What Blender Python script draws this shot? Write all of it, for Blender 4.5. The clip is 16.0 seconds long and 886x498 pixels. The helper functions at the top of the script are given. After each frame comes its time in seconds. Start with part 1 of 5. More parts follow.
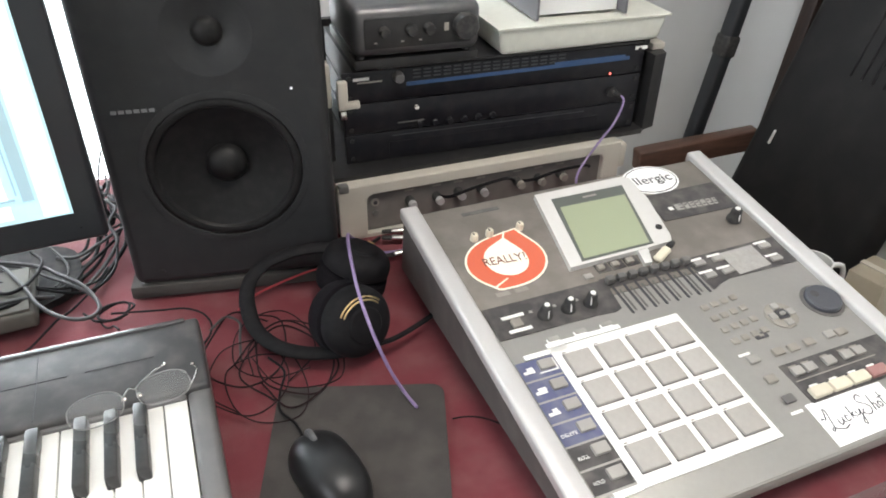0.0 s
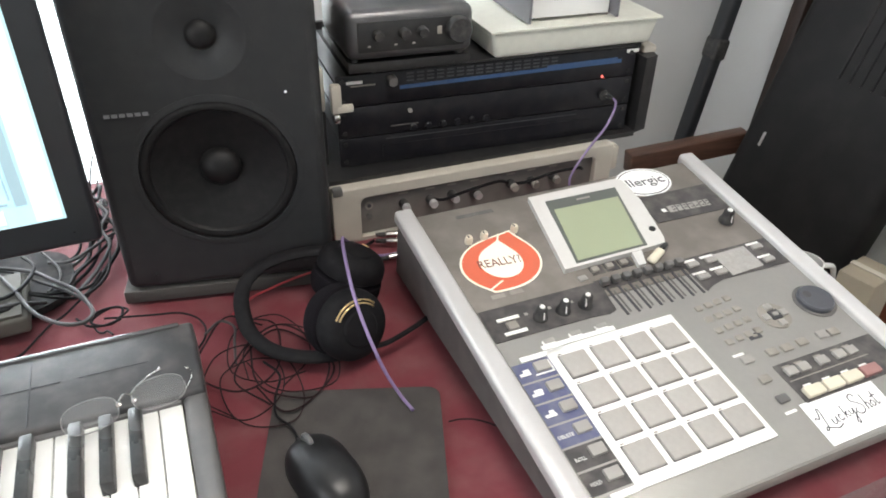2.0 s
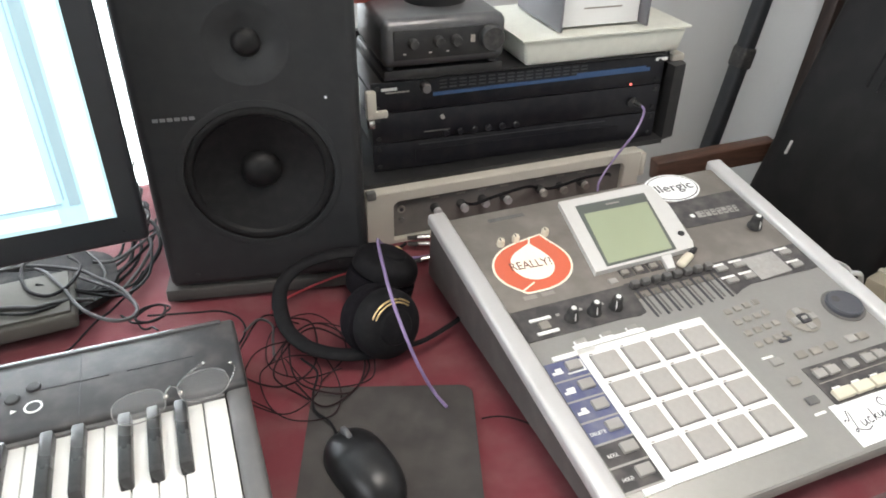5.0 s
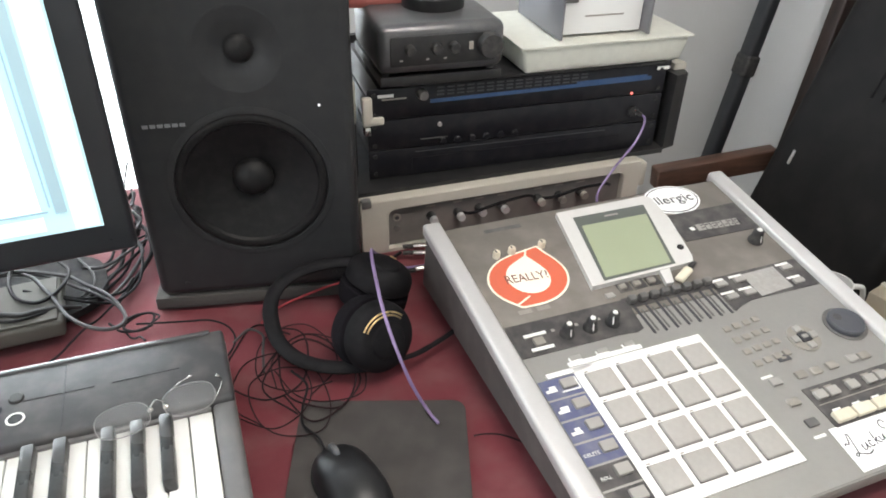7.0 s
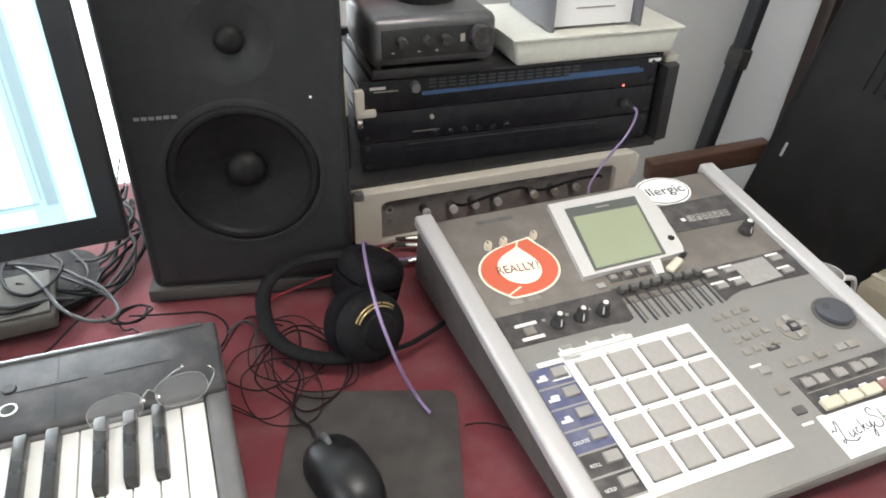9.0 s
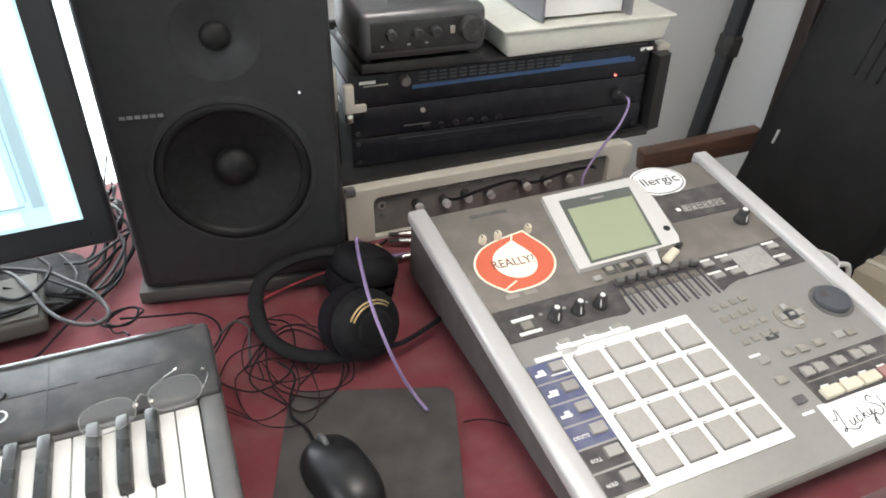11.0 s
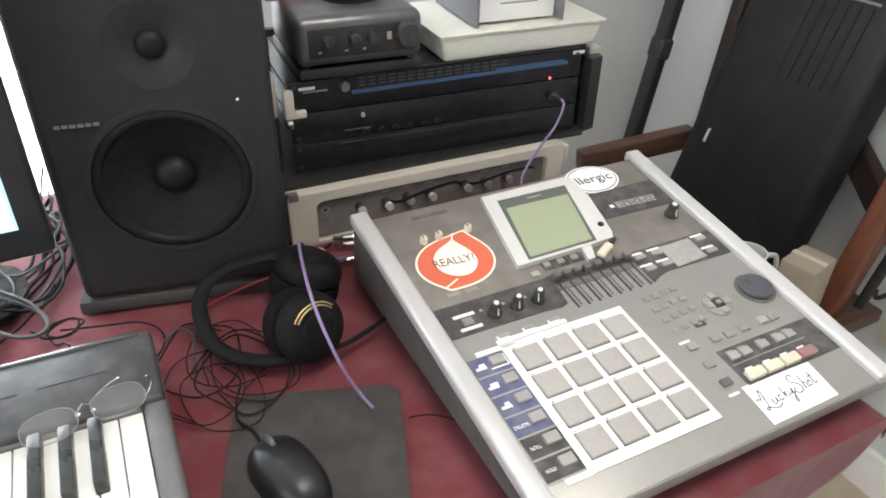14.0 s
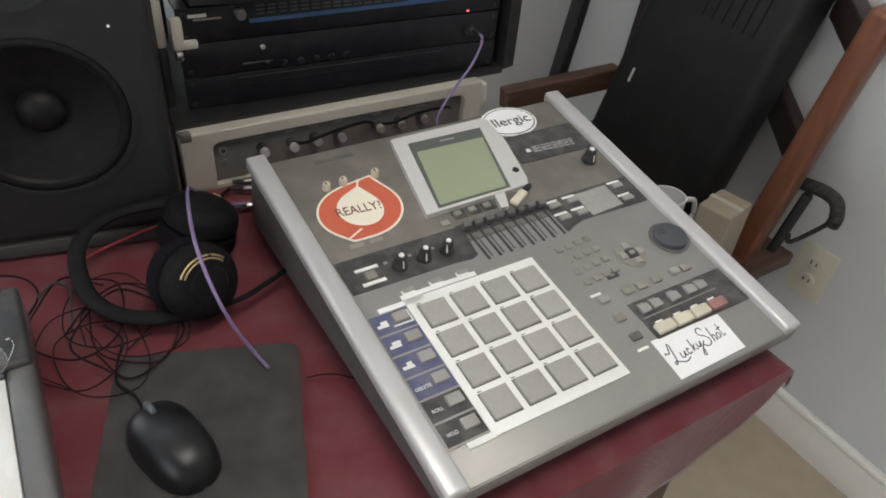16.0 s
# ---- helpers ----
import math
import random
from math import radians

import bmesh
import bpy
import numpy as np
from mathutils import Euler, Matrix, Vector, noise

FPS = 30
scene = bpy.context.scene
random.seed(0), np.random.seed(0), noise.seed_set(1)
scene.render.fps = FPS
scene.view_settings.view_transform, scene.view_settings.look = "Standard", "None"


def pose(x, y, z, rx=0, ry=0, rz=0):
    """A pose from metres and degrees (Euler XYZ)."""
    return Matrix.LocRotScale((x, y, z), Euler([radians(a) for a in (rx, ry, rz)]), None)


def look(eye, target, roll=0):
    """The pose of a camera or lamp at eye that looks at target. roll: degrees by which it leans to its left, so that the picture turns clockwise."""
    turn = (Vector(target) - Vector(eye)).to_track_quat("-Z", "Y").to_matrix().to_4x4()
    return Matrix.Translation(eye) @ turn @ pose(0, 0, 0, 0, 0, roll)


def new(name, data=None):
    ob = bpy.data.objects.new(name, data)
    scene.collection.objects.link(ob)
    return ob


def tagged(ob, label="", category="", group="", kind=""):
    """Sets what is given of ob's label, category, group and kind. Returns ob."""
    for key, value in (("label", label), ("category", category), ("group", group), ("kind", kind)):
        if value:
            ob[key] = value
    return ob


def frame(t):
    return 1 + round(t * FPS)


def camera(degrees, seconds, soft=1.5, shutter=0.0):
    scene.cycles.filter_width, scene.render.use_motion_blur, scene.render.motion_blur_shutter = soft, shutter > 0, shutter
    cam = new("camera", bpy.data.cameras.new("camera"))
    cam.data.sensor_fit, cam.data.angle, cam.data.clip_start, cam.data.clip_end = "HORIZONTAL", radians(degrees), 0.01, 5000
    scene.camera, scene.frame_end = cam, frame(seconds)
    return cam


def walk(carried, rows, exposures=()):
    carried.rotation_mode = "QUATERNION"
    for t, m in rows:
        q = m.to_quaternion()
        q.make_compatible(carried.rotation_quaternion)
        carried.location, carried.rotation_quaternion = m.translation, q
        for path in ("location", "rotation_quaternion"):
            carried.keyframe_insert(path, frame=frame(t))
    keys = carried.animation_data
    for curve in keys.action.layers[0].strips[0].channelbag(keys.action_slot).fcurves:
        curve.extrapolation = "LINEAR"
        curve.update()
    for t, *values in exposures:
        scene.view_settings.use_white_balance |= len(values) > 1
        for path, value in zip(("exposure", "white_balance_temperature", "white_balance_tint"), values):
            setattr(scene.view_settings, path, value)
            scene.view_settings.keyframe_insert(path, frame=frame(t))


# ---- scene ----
cam = camera(63.2, 16.0, 1.8)
PATH = [
    (0, (-0.34, -0.434, 1.309), (0.315, 1.09, 0.191), 1.1),
    (0.5, (-0.343, -0.432, 1.306), (0.257, 1.086, 0.15), 0.8),
    (1, (-0.343, -0.447, 1.307), (0.301, 1.064, 0.166), 0.4),
    (1.5, (-0.342, -0.443, 1.308), (0.345, 1.062, 0.185), 0.4),
    (2, (-0.345, -0.433, 1.309), (0.336, 1.085, 0.199), 1.3),
    (2.5, (-0.355, -0.433, 1.31), (0.344, 1.049, 0.164), 2.1),
    (3, (-0.379, -0.443, 1.315), (0.322, 1.033, 0.161), 3.4),
    (3.5, (-0.375, -0.449, 1.315), (0.312, 1.038, 0.168), 2.4),
    (4, (-0.349, -0.429, 1.313), (0.253, 1.062, 0.124), 2.1),
    (4.5, (-0.338, -0.427, 1.312), (0.263, 1.073, 0.133), 1.4),
    (5, (-0.369, -0.447, 1.314), (0.268, 1.103, 0.224), 0.8),
    (7.5, (-0.352, -0.429, 1.317), (0.28, 1.123, 0.226), 1.5),
    (8, (-0.352, -0.433, 1.317), (0.279, 1.118, 0.223), 0.9),
    (8.5, (-0.351, -0.44, 1.316), (0.288, 1.106, 0.22), 1.4),
    (11, (-0.349, -0.429, 1.311), (0.307, 1.096, 0.195), 0.7),
    (11.5, (-0.355, -0.437, 1.313), (0.348, 1.071, 0.202), 1.4),
    (12, (-0.356, -0.44, 1.314), (0.364, 1.062, 0.207), 1.6),
    (12.5, (-0.353, -0.442, 1.316), (0.359, 1.067, 0.214), 1.3),
    (13, (-0.349, -0.443, 1.318), (0.379, 1.064, 0.223), 1.7),
    (13.5, (-0.349, -0.445, 1.317), (0.382, 1.061, 0.223), 1.6),
    (14, (-0.345, -0.452, 1.317), (0.433, 1.026, 0.215), 1.5),
    (14.5, (-0.344, -0.458, 1.318), (0.437, 1.011, 0.208), 1.3),
    (15, (-0.348, -0.455, 1.313), (0.409, 0.991, 0.158), 1.0),
    (15.5, (-0.364, -0.441, 1.309), (0.567, 0.92, 0.177), 4.0),
    (15.6, (-0.364, -0.431, 1.308), (0.621, 0.881, 0.165), 5.7),
    (15.8, (-0.341, -0.431, 1.3), (0.652, 0.862, 0.141), 5.8),
    (16, (-0.293, -0.423, 1.302), (0.599, 0.869, 0.064), 5.6),
]
EXPOSURES = [(0.0, 0.07), (14.5, 0.06), (15.1, -0.06), (15.5, -0.27), (16.0, -0.72)]
walk(cam, [(t, look(eye, target, roll)) for t, eye, target, roll in PATH], EXPOSURES)

# ---- light ----
world = bpy.data.worlds.new("sky")
scene.world = world
world.use_nodes = True
wn = world.node_tree
sky = wn.nodes.new("ShaderNodeTexSky")
sky.sky_type, sky.sun_disc = "NISHITA", False
sky.sun_elevation, sky.sun_rotation = radians(40), radians(-25)
wn.nodes["Background"].inputs["Strength"].default_value = 0.12
wn.links.new(sky.outputs["Color"], wn.nodes["Background"].inputs["Color"])


def area_lamp(name, eye, target, w, h, watts, colour):
    lamp = bpy.data.lights.new(name, "AREA")
    lamp.shape, lamp.size, lamp.size_y, lamp.energy, lamp.color = "RECTANGLE", w, h, watts, colour
    ob = new(name, lamp)
    ob.matrix_world = look(eye, target)
    return ob


WINDOW_W, SIDE_FILL_W, CEIL_W = 28, 24, 18.5
area_lamp("window_daylight", (-0.80, 0.99, 1.42), (-0.6, 0.0, 0.9), 1.3, 1.2, WINDOW_W, (0.86, 0.94, 1.0))
# Fill light through a side window that is added out of view.
area_lamp("added_side_fill", (-2.36, -0.8, 1.5), (0, -0.2, 0.8), 1.3, 1.2, SIDE_FILL_W, (0.95, 0.97, 1.0))
# Soft fill from above, added without a lamp in view.
area_lamp("added_ceiling_fill", (0.0, -0.35, 2.36), (0.0, -0.3, 0), 0.5, 0.5, CEIL_W, (1.0, 0.935, 0.87))

# ---- materials ----


def mat(name, colour, rough=0.5, metal=0.0, vary=0.15, scale=30.0, bump=0.0, bump_scale=200.0, dust=0.0, emit=0.0, coat=0.0, trans=0.0, alpha=1.0, piece=0.0):
    """A surface with two scales of variation in its colour, fine relief and a film of dust."""
    m = bpy.data.materials.new(name)
    m.use_nodes = True
    nt = m.node_tree
    b = nt.nodes["Principled BSDF"]
    b.inputs["Roughness"].default_value = rough
    b.inputs["Metallic"].default_value = metal
    b.inputs["Coat Weight"].default_value = coat
    b.inputs["Transmission Weight"].default_value = trans
    b.inputs["Alpha"].default_value = alpha
    co = nt.nodes.new("ShaderNodeTexCoord")

    def noise_node(sc, detail):
        n = nt.nodes.new("ShaderNodeTexNoise")
        n.inputs["Scale"].default_value, n.inputs["Detail"].default_value = sc, detail
        nt.links.new(co.outputs["Object"], n.inputs["Vector"])
        return n

    fine, broad = noise_node(scale * 6, 6), noise_node(scale * 0.6, 3)
    mix = nt.nodes.new("ShaderNodeMix")
    mix.data_type = "RGBA"
    mix.inputs["A"].default_value = (*[c * (1 - vary) for c in colour], 1)
    mix.inputs["B"].default_value = (*[min(1, c * (1 + vary)) for c in colour], 1)
    add = nt.nodes.new("ShaderNodeMath")
    add.operation = "ADD"
    half = nt.nodes.new("ShaderNodeMath")
    half.operation = "MULTIPLY"
    half.inputs[1].default_value = 0.5
    nt.links.new(fine.outputs["Fac"], add.inputs[0])
    nt.links.new(broad.outputs["Fac"], add.inputs[1])
    nt.links.new(add.outputs[0], half.inputs[0])
    nt.links.new(half.outputs[0], mix.inputs["Factor"])
    last = mix.outputs["Result"]
    if piece:
        info = nt.nodes.new("ShaderNodeObjectInfo")
        hsv = nt.nodes.new("ShaderNodeHueSaturation")
        rng = nt.nodes.new("ShaderNodeMapRange")
        rng.inputs["To Min"].default_value, rng.inputs["To Max"].default_value = 1 - piece, 1 + piece
        nt.links.new(info.outputs["Random"], rng.inputs["Value"])
        nt.links.new(rng.outputs[0], hsv.inputs["Value"])
        nt.links.new(last, hsv.inputs["Color"])
        last = hsv.outputs["Color"]
    if dust:
        d = noise_node(scale * 1.7, 8)
        ramp = nt.nodes.new("ShaderNodeMapRange")
        ramp.inputs["From Min"].default_value, ramp.inputs["From Max"].default_value = 0.42, 0.75
        ramp.inputs["To Max"].default_value = dust
        nt.links.new(d.outputs["Fac"], ramp.inputs["Value"])
        dm = nt.nodes.new("ShaderNodeMix")
        dm.data_type = "RGBA"
        dm.inputs["B"].default_value = (0.34, 0.31, 0.28, 1)
        nt.links.new(ramp.outputs[0], dm.inputs["Factor"])
        nt.links.new(last, dm.inputs["A"])
        last = dm.outputs["Result"]
    nt.links.new(last, b.inputs["Base Color"])
    rr = nt.nodes.new("ShaderNodeMapRange")
    rr.inputs["To Min"].default_value, rr.inputs["To Max"].default_value = max(0.02, rough - 0.08), min(1, rough + 0.08)
    nt.links.new(broad.outputs["Fac"], rr.inputs["Value"])
    nt.links.new(rr.outputs[0], b.inputs["Roughness"])
    if bump:
        bn = nt.nodes.new("ShaderNodeBump")
        bn.inputs["Strength"].default_value, bn.inputs["Distance"].default_value = bump, 0.002
        n = noise_node(bump_scale, 4)
        nt.links.new(n.outputs["Fac"], bn.inputs["Height"])
        nt.links.new(bn.outputs["Normal"], b.inputs["Normal"])
    if emit:
        b.inputs["Emission Color"].default_value = (*colour, 1)
        b.inputs["Emission Strength"].default_value = emit
    return m


def weave(m, scale, strength):
    """Adds the threads of a woven cloth to a material's relief."""
    nt = m.node_tree
    b = nt.nodes["Principled BSDF"]
    co = nt.nodes.new("ShaderNodeTexCoord")
    waves = []
    for axis in ("X", "Y"):
        w = nt.nodes.new("ShaderNodeTexWave")
        w.bands_direction = axis
        w.inputs["Scale"].default_value, w.inputs["Distortion"].default_value = scale, 0.6
        nt.links.new(co.outputs["Object"], w.inputs["Vector"])
        waves.append(w)
    mx = nt.nodes.new("ShaderNodeMath")
    mx.operation = "MAXIMUM"
    nt.links.new(waves[0].outputs["Fac"], mx.inputs[0])
    nt.links.new(waves[1].outputs["Fac"], mx.inputs[1])
    bn = nt.nodes.new("ShaderNodeBump")
    bn.inputs["Strength"].default_value, bn.inputs["Distance"].default_value = strength, 0.0008
    nt.links.new(mx.outputs[0], bn.inputs["Height"])
    nt.links.new(bn.outputs["Normal"], b.inputs["Normal"])
    return m


def wood(name, dark, light, scale=8.0, rough=0.45, axis="X"):
    m = mat(name, light, rough, vary=0.1)
    nt = m.node_tree
    b = nt.nodes["Principled BSDF"]
    co = nt.nodes.new("ShaderNodeTexCoord")
    mp = nt.nodes.new("ShaderNodeMapping")
    mp.inputs["Scale"].default_value = {"X": (0.12, 1, 1), "Y": (1, 0.12, 1), "Z": (1, 1, 0.12)}[axis]
    n = nt.nodes.new("ShaderNodeTexNoise")
    n.inputs["Scale"].default_value, n.inputs["Detail"].default_value, n.inputs["Distortion"].default_value = scale * 10, 6, 1.2
    ramp = nt.nodes.new("ShaderNodeValToRGB")
    ramp.color_ramp.elements[0].position, ramp.color_ramp.elements[0].color = 0.32, (*dark, 1)
    ramp.color_ramp.elements[1].position, ramp.color_ramp.elements[1].color = 0.68, (*light, 1)
    nt.links.new(co.outputs["Object"], mp.inputs["Vector"])
    nt.links.new(mp.outputs["Vector"], n.inputs["Vector"])
    nt.links.new(n.outputs["Fac"], ramp.inputs["Fac"])
    nt.links.new(ramp.outputs["Color"], b.inputs["Base Color"])
    return m


M_WALL = mat("wall_paint", (0.585, 0.595, 0.60), 0.75, vary=0.05, scale=3, bump=0.25, bump_scale=90)
M_CEIL = mat("ceiling_paint", (0.8, 0.8, 0.78), 0.9, vary=0.04, scale=3)
M_FLOOR = mat("vinyl_floor", (0.42, 0.35, 0.27), 0.5, vary=0.22, scale=4, bump=0.1)
M_TRIM = mat("trim_paint", (0.78, 0.76, 0.72), 0.45, vary=0.05, scale=8)
M_CLOTH = weave(mat("red_cloth", (0.135, 0.021, 0.029), 0.9, vary=0.22, scale=14, dust=0.10), 330, 0.2)
M_CLOTH.node_tree.nodes["Principled BSDF"].inputs["Sheen Weight"].default_value = 0.35
M_CLOTH.node_tree.nodes["Principled BSDF"].inputs["Sheen Roughness"].default_value = 0.35
M_DESK = wood("desk_wood", (0.08, 0.045, 0.025), (0.16, 0.09, 0.05))
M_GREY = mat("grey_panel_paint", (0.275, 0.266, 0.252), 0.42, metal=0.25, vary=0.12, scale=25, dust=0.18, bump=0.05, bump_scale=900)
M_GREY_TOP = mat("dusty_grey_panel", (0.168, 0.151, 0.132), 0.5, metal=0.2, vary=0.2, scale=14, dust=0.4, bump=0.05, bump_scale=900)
M_RAIL = mat("silver_rail", (0.53, 0.52, 0.515), 0.35, metal=0.25, vary=0.04, scale=20, dust=0.08)
M_SIDE = mat("side_plastic", (0.10, 0.097, 0.095), 0.5, vary=0.12, scale=25, dust=0.25)
M_WHITE = mat("white_print", (0.82, 0.81, 0.78), 0.5, vary=0.04, scale=30, dust=0.05)
M_PAD = mat("pad_rubber", (0.35, 0.333, 0.31), 0.75, vary=0.18, scale=40, bump=0.12, bump_scale=1200, dust=0.2, piece=0.05)
M_DARK = mat("dark_print", (0.045, 0.042, 0.043), 0.45, vary=0.15, scale=30, dust=0.25)
M_BLUE = mat("blue_print", (0.085, 0.095, 0.185), 0.5, vary=0.12, scale=30, dust=0.3)
M_BTN = mat("grey_button", (0.31, 0.297, 0.277), 0.5, vary=0.08, scale=60, dust=0.2, piece=0.06)
M_BTN_DIM = mat("dim_button", (0.255, 0.236, 0.208), 0.6, vary=0.1, scale=60, dust=0.3, piece=0.06)
M_BTN_CREAM = mat("cream_button", (0.62, 0.57, 0.45), 0.5, vary=0.06, scale=60, dust=0.1, piece=0.05)
M_BTN_RED = mat("faded_red_button", (0.30, 0.15, 0.14), 0.5, vary=0.08, scale=60, dust=0.15)
M_BLACK = mat("black_plastic", (0.013, 0.013, 0.014), 0.45, vary=0.2, scale=30, dust=0.04)
M_RUBBER = mat("black_rubber", (0.018, 0.018, 0.019), 0.65, vary=0.2, scale=60, dust=0.14)
M_LCD = mat("lcd_glass", (0.30, 0.335, 0.225), 0.3, vary=0.05, scale=6, emit=0.03)
M_LCD_FRAME = mat("lcd_surround", (0.1, 0.11, 0.1), 0.3, vary=0.05, scale=40)
M_BEZEL = mat("white_bezel", (0.57, 0.56, 0.54), 0.4, vary=0.04, scale=40, dust=0.08)
M_ORANGE = mat("orange_sticker", (0.60, 0.125, 0.066), 0.4, vary=0.08, scale=40)
M_CREAM = mat("cream_sticker", (0.86, 0.8, 0.66), 0.4, vary=0.03, scale=40)
M_PAPER = mat("white_sticker", (0.86, 0.86, 0.85), 0.35, vary=0.03, scale=40)
M_INK = mat("sticker_ink", (0.04, 0.04, 0.045), 0.5, vary=0.1, scale=80)
M_INK_BROWN = mat("brown_ink", (0.16, 0.06, 0.04), 0.5, vary=0.1, scale=80)
M_SPK = mat("speaker_cabinet", (0.018, 0.019, 0.0205), 0.45, vary=0.08, scale=30, bump=0.2, bump_scale=900, dust=0.02)
M_CONE = mat("speaker_cone", (0.0075, 0.0075, 0.008), 0.55, vary=0.08, scale=50, dust=0.02)
M_GASKET = mat("speaker_surround", (0.007, 0.007, 0.0075), 0.5, vary=0.08, scale=60, dust=0.02)
M_SILVER = mat("silver_badge", (0.24, 0.24, 0.25), 0.4, metal=0.6, vary=0.06, scale=80)
M_FOAM = mat("grey_foam", (0.055, 0.052, 0.049), 0.95, vary=0.15, scale=30, bump=0.5, bump_scale=400)
M_RACK = mat("black_rack_panel", (0.008, 0.008, 0.011), 0.36, vary=0.15, scale=30, dust=0.03)
M_RACK_BLUE = mat("blue_stripe", (0.024, 0.062, 0.15), 0.4, vary=0.1, scale=60, dust=0.05)
M_CASE = mat("beige_case_plastic", (0.46, 0.43, 0.37), 0.55, vary=0.06, scale=18, dust=0.2, bump=0.15, bump_scale=500)
M_CHROME = mat("nickel", (0.7, 0.68, 0.64), 0.25, metal=1.0, vary=0.06, scale=90)
M_GOLD = mat("gold_trim", (0.75, 0.56, 0.28), 0.3, metal=1.0, vary=0.08, scale=90)
M_BOXPLASTIC = mat("cloudy_plastic", (0.76, 0.76, 0.68), 0.35, vary=0.22, scale=14, trans=0.3, dust=0.1)
M_DEVICE = mat("white_device_paint", (0.74, 0.74, 0.73), 0.4, vary=0.04, scale=30)
M_GREYPLATE = mat("grey_device_plate", (0.2, 0.2, 0.22), 0.4, metal=0.4, vary=0.06, scale=30)
M_AI = mat("interface_case", (0.10, 0.10, 0.105), 0.36, metal=0.55, vary=0.12, scale=30, dust=0.12)
M_JAR = mat("clear_glass", (0.9, 0.92, 0.9), 0.05, trans=0.9, vary=0.02)
M_KEY_W = mat("white_keys", (0.84, 0.83, 0.8), 0.25, vary=0.02, scale=20, piece=0.02)
M_KEY_B = mat("black_keys", (0.028, 0.028, 0.029), 0.28, vary=0.1, scale=40, dust=0.1)
M_KB = mat("keyboard_case", (0.04, 0.04, 0.043), 0.55, vary=0.12, scale=25, dust=0.14, bump=0.1, bump_scale=900)
M_KB_TRIM = mat("keyboard_trim", (0.15, 0.148, 0.147), 0.4, metal=0.3, vary=0.08, scale=30, dust=0.15)
M_KB_SHINE = mat("polished_trim", (0.16, 0.16, 0.165), 0.16, metal=0.5, vary=0.05, scale=30)
M_MPAD = weave(mat("mouse_pad_cloth", (0.041, 0.036, 0.034), 0.95, vary=0.14, scale=16, dust=0.08), 420, 0.35)
M_MOUSE = mat("mouse_plastic", (0.008, 0.008, 0.009), 0.38, vary=0.1, scale=40, dust=0.02)
M_COIL = mat("thin_cable", (0.022, 0.012, 0.013), 0.7, vary=0.15, scale=60)
M_MOUSE_TOP = mat("mouse_grey", (0.07, 0.071, 0.075), 0.45, vary=0.08, scale=40, dust=0.05)
M_FOOT = mat("stand_foot_plastic", (0.02, 0.019, 0.02), 0.8, vary=0.15, scale=30, dust=0.1)
M_CABLE = mat("black_cable", (0.009, 0.008, 0.009), 0.6, vary=0.15, scale=60, dust=0.0)
M_PATCH = mat("grey_mixer_face", (0.15, 0.14, 0.13), 0.5, vary=0.12, scale=25, dust=0.2)
M_CABLE_GREY = mat("grey_cable", (0.055, 0.053, 0.054), 0.5, vary=0.1, scale=60)
M_CABLE_RED = mat("red_cable", (0.42, 0.05, 0.06), 0.5, vary=0.1, scale=60)
M_PURPLE = mat("purple_cable", (0.22, 0.16, 0.30), 0.45, vary=0.12, scale=60)
M_HP = mat("headphone_black", (0.005, 0.0047, 0.006), 0.75, vary=0.2, scale=50, dust=0.015)
M_HP_PAD = mat("headphone_velour", (0.008, 0.007, 0.009), 0.95, vary=0.2, scale=60, bump=0.4, bump_scale=900)
M_MONITOR = mat("monitor_bezel", (0.02, 0.022, 0.025), 0.3, vary=0.1, scale=30)
M_SCREEN = mat("lit_screen", (0.55, 0.78, 0.84), 0.3, vary=0.01, emit=0.42)
M_SCREEN_SIDE = mat("lit_side_panel", (0.72, 0.92, 0.96), 0.3, vary=0.02, scale=4, emit=0.5)
M_SCREEN_LIGHT = mat("lit_page", (0.82, 0.96, 1.0), 0.3, vary=0.01, emit=0.62)
M_SCREEN_BAR = mat("lit_bar", (0.36, 0.52, 0.58), 0.3, vary=0.01, emit=0.42)
M_CHAIR = wood("orange_wood", (0.11, 0.037, 0.02), (0.18, 0.066, 0.035), 6, 0.35, "Z")
M_CHAIR_DARK = wood("brown_wood", (0.05, 0.025, 0.017), (0.10, 0.05, 0.034), 6, 0.45, "X")
M_POST = wood("dark_wood", (0.010, 0.006, 0.005), (0.028, 0.014, 0.010), 6, 0.45, "Z")
M_BAG = mat("black_case_plastic", (0.006, 0.0058, 0.0065), 0.6, vary=0.08, scale=12, bump=0.12, bump_scale=300, dust=0.02)
M_STAND = mat("stand_paint", (0.02, 0.022, 0.026), 0.45, vary=0.12, scale=30)
M_MUG = mat("white_ceramic", (0.72, 0.72, 0.71), 0.2, vary=0.03, scale=30)
M_ADAPTER = mat("beige_plastic", (0.29, 0.25, 0.19), 0.5, vary=0.08, scale=25, dust=0.15)
M_PLATE = mat("ivory_plate", (0.66, 0.62, 0.52), 0.35, vary=0.04, scale=30)
M_BODY = mat("dark_body_plastic", (0.082, 0.076, 0.072), 0.55, vary=0.12, scale=25, dust=0.12)
M_WORN = mat("worn_plate", (0.40, 0.385, 0.365), 0.42, metal=0.3, vary=0.45, scale=55, dust=0.5)
M_RED_BOX = mat("faded_red_card", (0.42, 0.13, 0.11), 0.6, vary=0.1, scale=30)
M_DIAL = mat("dial_plastic", (0.06, 0.063, 0.075), 0.4, vary=0.08, scale=40, dust=0.06)
M_LENS = mat("spectacle_lens", (0.75, 0.77, 0.78), 0.06, vary=0.01, alpha=0.05)
